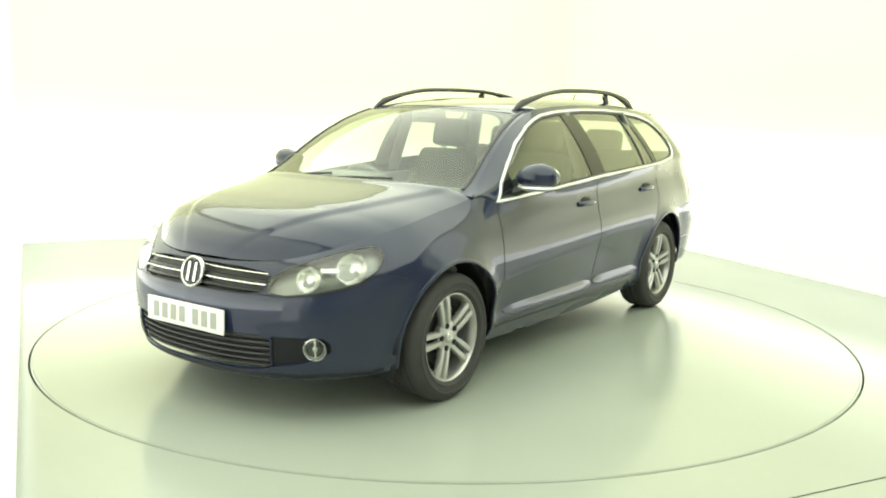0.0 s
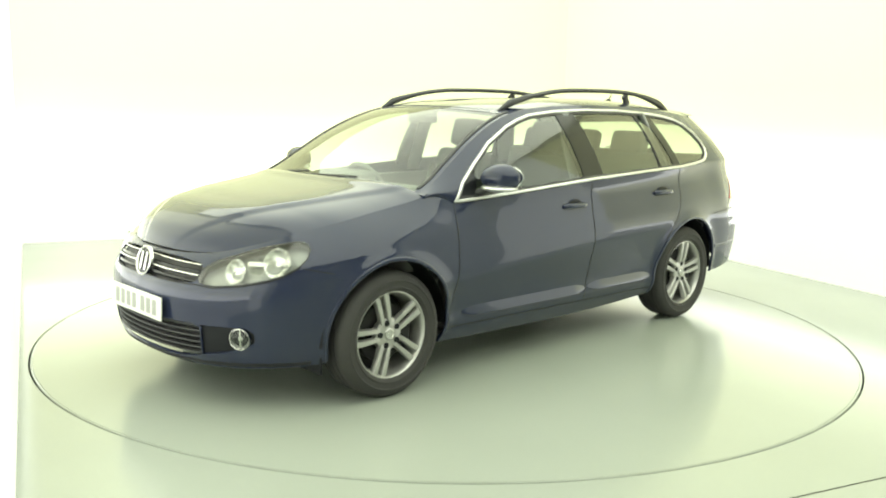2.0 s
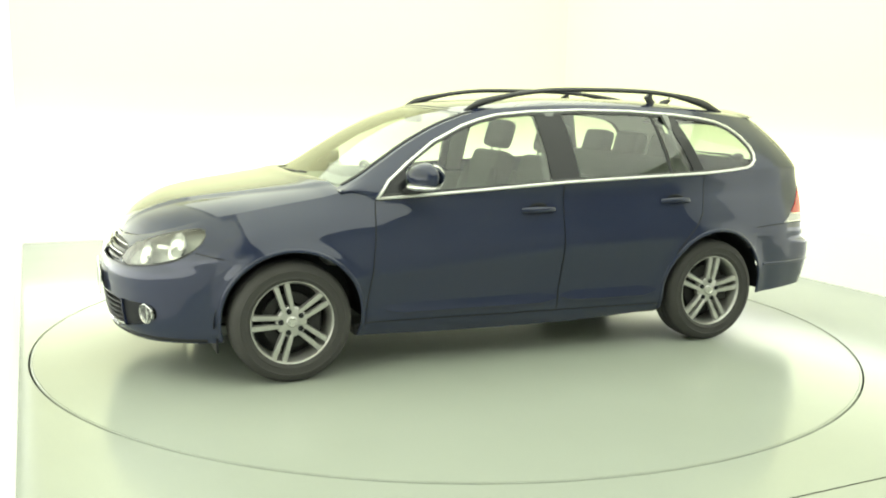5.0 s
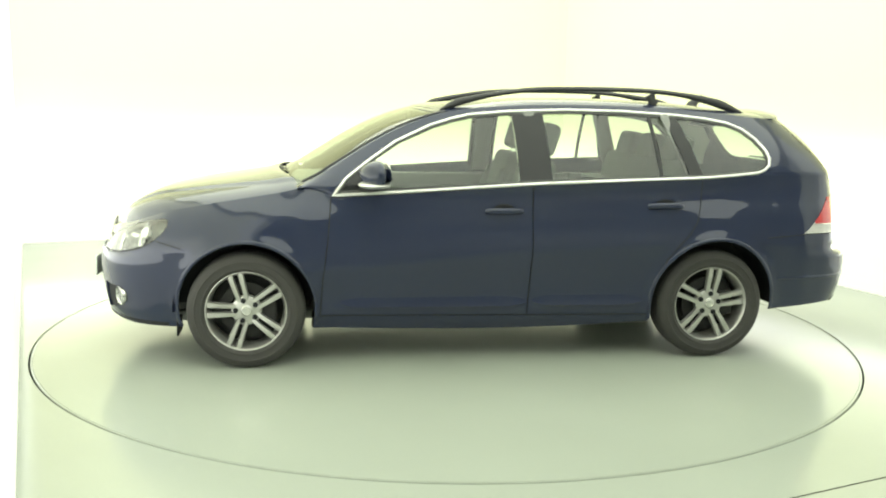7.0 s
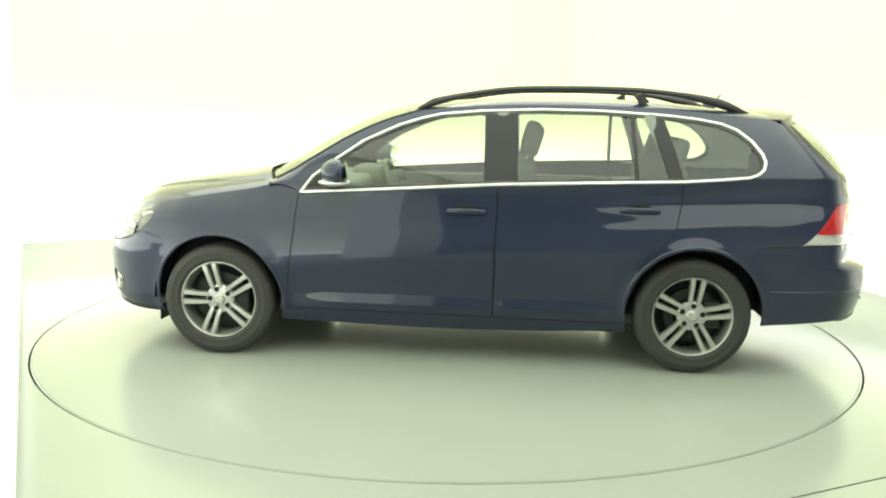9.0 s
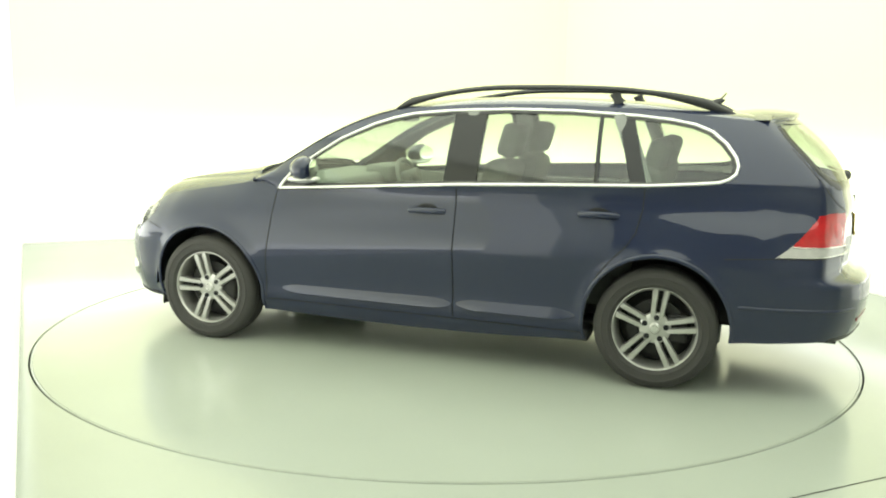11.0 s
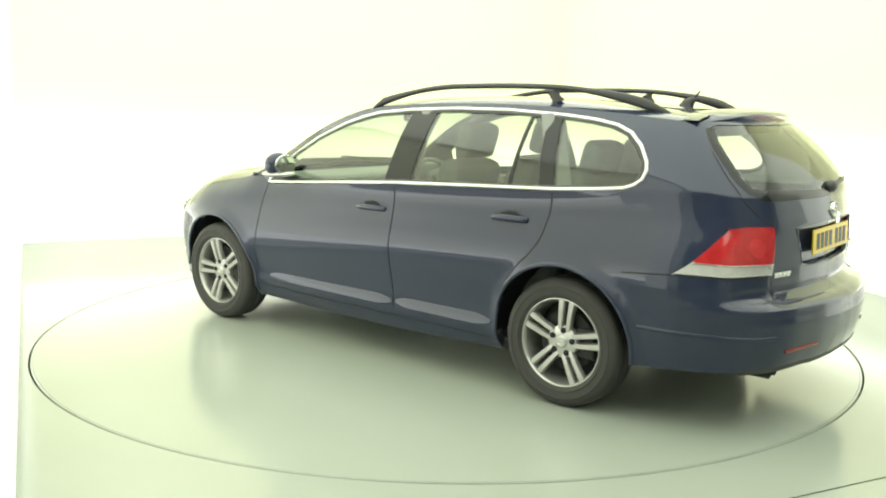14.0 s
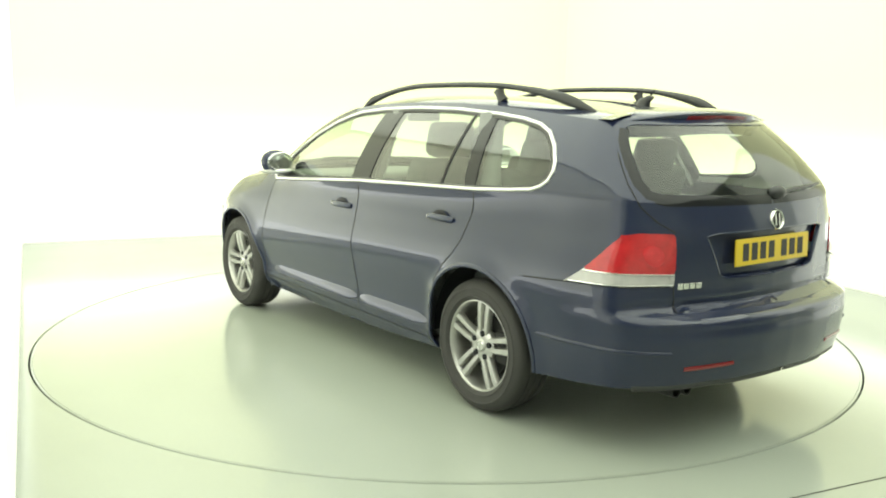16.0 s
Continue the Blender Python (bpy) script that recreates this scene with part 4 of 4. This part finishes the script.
def tail():
    emblem("rear_emblem", Vector((2.224, 0, 0.950)), Vector((1, 0, 0.15)), 0.042, car)
    # recess, plate and grip strip
    part("plate_recess", whole(tri_mesh([(SP, SS["plate_recess"])], shift=-0.030)), PAINT, car, "dark blue plate recess in the tailgate")
    p, n = trace([(2.929, 0.914), (2.56, 0.910), (2.505, 0.900), (2.59, 0.735), (2.64, 0.724), (2.929, 0.722)], 0.02, False)
    part("recess_lip", whole(sweep([a - b * 0.014 for a, b in zip(p, n)], n, 0.012, 0.016)), PAINT, car, "body-coloured rim of the plate recess")
    plate("rear_plate", Vector((2.214, 0, 0.825)), Vector((1, 0, 0.04)), PLATE_Y, INK, "yellow number plate", car)
    # model badge: plain small bars
    for k in range(4):
        p, n = on_body(2.375 + 0.034 * k, 0.705)
        part("badge_bar", oriented(boxed((-0.013, -0.004, -0.012), (0.013, 0.0, 0.012), 0.002), Vector(p), Vector(n)), CHROME, car, "small chrome badge mark")
    # spoiler over the rear window
    rows = []
    for s in np.linspace(-1, 1, 41):
        y = 0.538 * s
        back = 1.918 - 0.165 * abs(s) ** 2.6
        z = 1.392 - 0.054 * abs(s) ** 2.4
        h = 0.100 * (1 - 0.62 * abs(s) ** 5)
        rows.append([(1.60 - 0.05 * abs(s), y, z + 0.004 - 0.010 * abs(s) ** 4), (1.70, y, z + 0.014), (1.80 - 0.03 * abs(s), y, z + 0.014), (back - 0.05, y, z + 0.006), (back - 0.008, y, z - 0.001), (back, y, z - 0.007), (back - 0.003, y, z - 0.016), (back - 0.024, y, z - h * 0.6), (back - 0.048, y, z - h), (back - 0.08, y, z - h - 0.004), (1.78 - 0.06 * abs(s), y, z - h)])
    part("roof_spoiler", thicken(grid_mesh(np.array(rows), True), 0.004), PAINT, car, "roof spoiler over the rear window")
    rows = []
    for s in np.linspace(-1, 1, 15):
        y = 0.21 * s
        back = 1.9205 - 0.165 * abs(y / 0.538) ** 2.6
        z = 1.392 - 0.054 * abs(y / 0.538) ** 2.4
        rows.append([(back - 0.004, y, z - 0.018), (back - 0.013, y, z - 0.034), (back - 0.024, y, z - 0.053)])
    part("high_brake_light", thicken(grid_mesh(np.array(rows), True), 0.006), DARKRED, car, "dark red high brake light")
    # rear wiper
    wp = part("rear_wiper", rod([(2.190, 0.06, 1.050), (2.185, 0.16, 1.068), (2.165, 0.30, 1.072), (2.125, 0.46, 1.078)], [0.014, 0.010, 0.008, 0.006], 8), BLACK, car, "black rear wiper")
    bm = bmesh.new()
    bmesh.ops.create_uvsphere(bm, u_segments=16, v_segments=10, radius=1)
    for v in bm.verts:
        v.co = Vector((2.185 + v.co.x * 0.030, 0.05 + v.co.y * 0.055, 1.058 + v.co.z * 0.030))
    part("wiper_boss", bm, BLACK, wp)
    # bumper details
    two_sided("rear_reflector", strip_on(2.36, 0.392, 2.60, 0.398, 0.018, 0.004, 0.001), DARKRED, car, "slim red bumper reflector")
    part("rear_valance", whole(strip_on(2.15, 0.300, 2.929, 0.312, 0.03, 0.006, -0.004)), BLACK, car, "dark lower valance")
    p, n = trace([(1.60, 0.690), (1.835, 0.706), (2.316, 0.708)], 0.03, False)
    two_sided("bumper_gap", sweep(p, n, 0.006, 0.001), VENT, car, "dark bumper joint")
    p, n = trace([(2.335, 0.715), (2.345, 0.606), (2.6, 0.603), (2.929, 0.603)], 0.02, False)
    part("bumper_gap", whole(sweep(p, n, 0.008, 0.001)), VENT, car, "dark bumper joint")
    p, n = trace([(2.335, 0.92), (2.25, 0.955), (2.15, 1.02), (2.075, 1.10), (2.02, 1.22)], 0.02, False)
    two_sided("tailgate_gap", sweep(p, n, 0.006, 0.001), VENT, car, "dark tailgate joint")
    # bumper crease
    two_sided("bumper_crease", strip_on(1.68, 0.455, 2.30, 0.455, 0.018, 0.006, -0.001), PAINT, car)
    for y in (-0.50, -0.43):
        bm = bmesh.new()
        lathe(bm, [(0.022, -0.10), (0.026, -0.10), (0.027, 0.12), (0.021, 0.12), (0.021, -0.09)], 24, Matrix.Translation((2.035, y, 0.268)) @ pose(0, 0, 0, 0, 0, -90))
        bmesh.ops.recalc_face_normals(bm, faces=bm.faces)
        part("exhaust_pipe", bm, DARKMETAL, car, "dull steel exhaust tailpipe")
    part("silencer", boxed((1.70, -0.52, 0.26), (2.02, 0.40, 0.36), 0.04), DARKMETAL, car, "dull exhaust silencer")


tail()


def roof_gear():
    # rails: long low arches with a rear post
    xs = np.linspace(0, 1, 40)
    pts, rad = [], []
    for t in xs:
        x = -0.235 + 1.845 * t
        rise = 0.070 * math.sin(math.pi * min(t / 0.36, 1.0) / 2) ** 0.9 if t < 0.36 else 0.070 * (1 - max(0.0, (t - 0.64) / 0.36) ** 2.0)
        zr = table(x, [(-0.25, 1.368), (-0.1, 1.386), (0.1, 1.402), (0.5, 1.416), (0.9, 1.416), (1.3, 1.398), (1.65, 1.366)])
        tip = max(0.0, 1 - t / 0.05) + max(0.0, 1 - (1 - t) / 0.09)
        pts.append((x, -0.525 + 0.02 * abs(t - 0.5) + 0.07 * max(0.0, (t - 0.5) / 0.5) ** 1.5, zr + 0.012 + rise - 0.014 * tip))
        foot = max(0.0, 1 - t / 0.16) + max(0.0, 1 - (1 - t) / 0.24)
        rad.append((0.019 * (1 - 0.55 * tip), (0.014 + (0.012 if t < 0.5 else 0.020) * foot) * (1 - 0.75 * tip)))
    rails = two_sided("roof_rail", rod(pts, rad, 12), BLACK, car, "dark raised roof rail")
    two_sided("rail_post", rod([(1.02, -0.500, 1.420), (1.005, -0.502, 1.445), (0.99, -0.503, 1.476)], [(0.018, 0.034), (0.017, 0.024), (0.018, 0.034)], 10), BLACK, rails[0], "", rails[1])
    bm = rod([(1.47, 0, 1.405), (1.475, 0, 1.425), (1.50, 0, 1.445), (1.53, 0, 1.452)], [(0.03, 0.05), (0.022, 0.035), (0.012, 0.018), (0.004, 0.004)], 12)
    an = part("aerial", bm, BLACK, car, "short black roof aerial")
    part("aerial_whip", rod([(1.49, 0, 1.435), (1.51, 0, 1.46), (1.535, 0, 1.490)], [0.006, 0.005, 0.004], 8), BLACK, an)
    # door mirrors
    bm = bmesh.new()
    bmesh.ops.create_uvsphere(bm, u_segments=28, v_segments=18, radius=1.0)
    for v in bm.verts:
        x, y, z = v.co
        px = -0.615 + x * 0.085 * (1 if x < 0 else 0.55)
        v.co = (px - 0.02 * y, -0.905 + y * 0.108, 1.035 + z * 0.072 * (1 + 0.12 * y * -1))
    m = two_sided("door_mirror", bm, PAINT, car, "body-coloured door mirror")
    bm = bmesh.new()
    bmesh.ops.create_uvsphere(bm, u_segments=24, v_segments=12, radius=1.0)
    for v in bm.verts:
        x, y, z = v.co
        v.co = (-0.564 + x * 0.008 - 0.02 * y, -0.905 + y * 0.095, 1.035 + z * 0.060)
    two_sided("mirror_glass", bm, MIRROR, m[0], "mirror glass", m[1])
    bm = bmesh.new()
    bmesh.ops.create_uvsphere(bm, u_segments=24, v_segments=12, radius=1.0)
    for v in bm.verts:
        x, y, z = v.co
        v.co = (-0.625 + x * 0.085, -0.905 + y * 0.104, 0.982 + z * 0.020)
    two_sided("mirror_foot", bm, SATIN, m[0], "bright lower mirror shell", m[1])
    two_sided("mirror_arm", rod([(-0.66, -0.76, 0.945), (-0.65, -0.82, 0.960), (-0.635, -0.88, 0.985)], [(0.05, 0.022), (0.045, 0.020), (0.04, 0.016)], 12), BLACK, m[0], "black mirror arm", m[1])


roof_gear()


def cabin():
    part("cabin_floor", boxed((-1.90, -0.54, 0.19), (1.60, 0.54, 0.25), 0.02), CABIN, car, "dark underbody")
    part("engine_bay", boxed((-1.90, -0.52, 0.22), (-0.95, 0.52, 0.66), 0.05), BLACK, car)
    part("boot_floor", boxed((1.05, -0.53, 0.50), (2.05, 0.53, 0.58), 0.02), CABIN, car)
    two_sided("sill", boxed((-0.95, -0.775, 0.192), (0.95, -0.60, 0.26), 0.02), BLACK, car, "dark sill underside")
    two_sided("door_card", boxed((-0.88, -0.775, 0.25), (0.88, -0.72, 0.925), 0.015), CABIN, car, "grey door lining")
    two_sided("quarter_card", boxed((0.885, -0.775, 0.70), (1.60, -0.72, 0.925), 0.015), CABIN, car, "grey quarter lining")
    part("load_cover", boxed((0.98, -0.70, 0.90), (2.02, 0.70, 0.925), 0.01), CABIN, car, "dark load cover")
    d = part("dashboard", boxed((-1.08, -0.69, 0.55), (-0.60, 0.69, 0.950), 0.06), CABIN, car, "grey dashboard")
    part("instrument_hood", boxed((-0.74, 0.18, 0.88), (-0.54, 0.54, 0.995), 0.035), CABIN, d)
    bm = bmesh.new()
    n1, n2 = 36, 8
    rings = []
    tilt = Matrix.Translation((-0.47, 0.36, 0.855)) @ Matrix.Rotation(radians(-24), 4, "Y")
    for i in range(n1):
        a = 2 * math.pi * i / n1
        rings.append([bm.verts.new(tilt @ Vector((0.015 * math.sin(2 * math.pi * j / n2), (0.185 + 0.015 * math.cos(2 * math.pi * j / n2)) * math.cos(a), (0.185 + 0.015 * math.cos(2 * math.pi * j / n2)) * math.sin(a)))) for j in range(n2)])
    for i in range(n1):
        for j in range(n2):
            bm.faces.new((rings[i][j], rings[(i + 1) % n1][j], rings[(i + 1) % n1][(j + 1) % n2], rings[i][(j + 1) % n2]))
    for lo, hi in (((-0.01, -0.18, -0.02), (0.012, 0.18, 0.025)), ((-0.01, -0.02, -0.18), (0.012, 0.02, 0.0)), ((-0.015, -0.07, -0.06), (0.03, 0.07, 0.06))):
        box(bm, lo, hi, 0.006, tilt)
    part("steering_wheel", bm, CABIN, car, "dark steering wheel")
    part("steering_column", rod([(-0.75, 0.36, 0.82), (-0.42, 0.36, 0.94)], [0.05, 0.04], 12), CABIN, d)

    def seat(name, x, y, width, label):
        s = part(name, boxed((x - 0.28, y - width / 2, 0.36), (x + 0.25, y + width / 2, 0.58), 0.06), CLOTH, car, label)
        lean = Matrix.Translation((x + 0.24, y, 0.52)) @ Matrix.Rotation(radians(16), 4, "Y")
        bm = boxed((-0.07, -width / 2, 0.0), (0.07, width / 2, 0.60), 0.06)
        for v in bm.verts:
            f = v.co.z / 0.60
            if width < 0.8:
                v.co.y *= 1.0 - 0.16 * max(0.0, f - 0.55) / 0.45
            v.co = lean @ v.co
        part("backrest", bm, CLOTH, s)
        if width < 0.8:
            for d in (-1, 1):
                edge = [lean @ Vector((-0.075, d * (width / 2 - 0.05), 0.05 + 0.07 * k)) for k in range(7)]
                part("bolster", rod(edge, [(0.035, 0.03), (0.045, 0.04), (0.048, 0.042), (0.046, 0.04), (0.042, 0.036), (0.035, 0.03), (0.02, 0.02)], 12), CLOTH, s)
        return s, lean

    def rest(s, lean, y, z=0.62):
        part("headrest", boxed((-0.055, y - 0.135, z), (0.05, y + 0.135, z + 0.19), 0.045, lean), CLOTH, s)
        for d in (-0.06, 0.06):
            part("headrest_post", rod([lean @ Vector((0, y + d, z - 0.06)), lean @ Vector((0, y + d, z + 0.05))], [0.007, 0.007], 8), CHROME, s)

    for y in (-0.36, 0.36):
        s, lean = seat("front_seat", -0.02, y, 0.50, "dark grey cloth front seat")
        rest(s, lean, 0.0)
    s, lean = seat("rear_bench", 0.80, 0.0, 1.30, "dark grey cloth rear bench")
    for y in (-0.40, 0.0, 0.40):
        rest(s, lean, y, 0.555)
    part("inside_mirror", boxed((-0.36, -0.12, 1.29), (-0.33, 0.12, 1.36), 0.012), BLACK, car, "black inside mirror")
    # pale trim inside the rear quarters and round the tailgate glass
    T = SS["rest"]
    c = SP[T].mean(1)
    keep = T[(c[:, 2] > 1.0) & (c[:, 0] > 1.05) & (c[:, 0] < 1.90)]
    for far in (False, True):
        part("quarter_lining", tri_mesh([(SP, keep)], far, -0.022), LINING, car, "pale inner trim of the rear quarter")
    # roof pillars' inner linings
    for x0, x1, z0, z1 in ((0.235, 0.245, 0.95, 1.36), (1.20, 1.05, 0.98, 1.36)):
        two_sided("pillar_lining", rod([(x0, -0.735, z0), ((x0 + x1) / 2, -0.665, (z0 + z1) / 2), (x1, -0.59, z1)], [(0.06, 0.02)] * 3, 10), CABIN, car, "grey pillar lining")


cabin()


# ---- the turn ----
OFF_X, OFF_Y = 0.093, -0.022
TURNS = [(0.0, 55.0), (0.5, 53.3), (1.0, 50.5), (1.5, 47.3), (2.5, 40.3), (3.5, 33.3), (5.0, 22.8), (7.0, 8.8), (9.0, -4.7), (11.0, -18.4), (12.5, -28.6), (14.5, -42.5), (16.0, -52.9)]


def motions():
    times = [i * 0.5 for i in range(33)]
    angles = [float(table(t, TURNS)) for t in times]
    walk(disc, [(t, pose(0, 0, 0, 0, 0, a)) for t, a in zip(times, angles)])
    walk(car, [(t, pose(OFF_X * math.cos(radians(a)) - OFF_Y * math.sin(radians(a)), OFF_X * math.sin(radians(a)) + OFF_Y * math.cos(radians(a)), 0, 0, 0, a)) for t, a in zip(times, angles)])


motions()
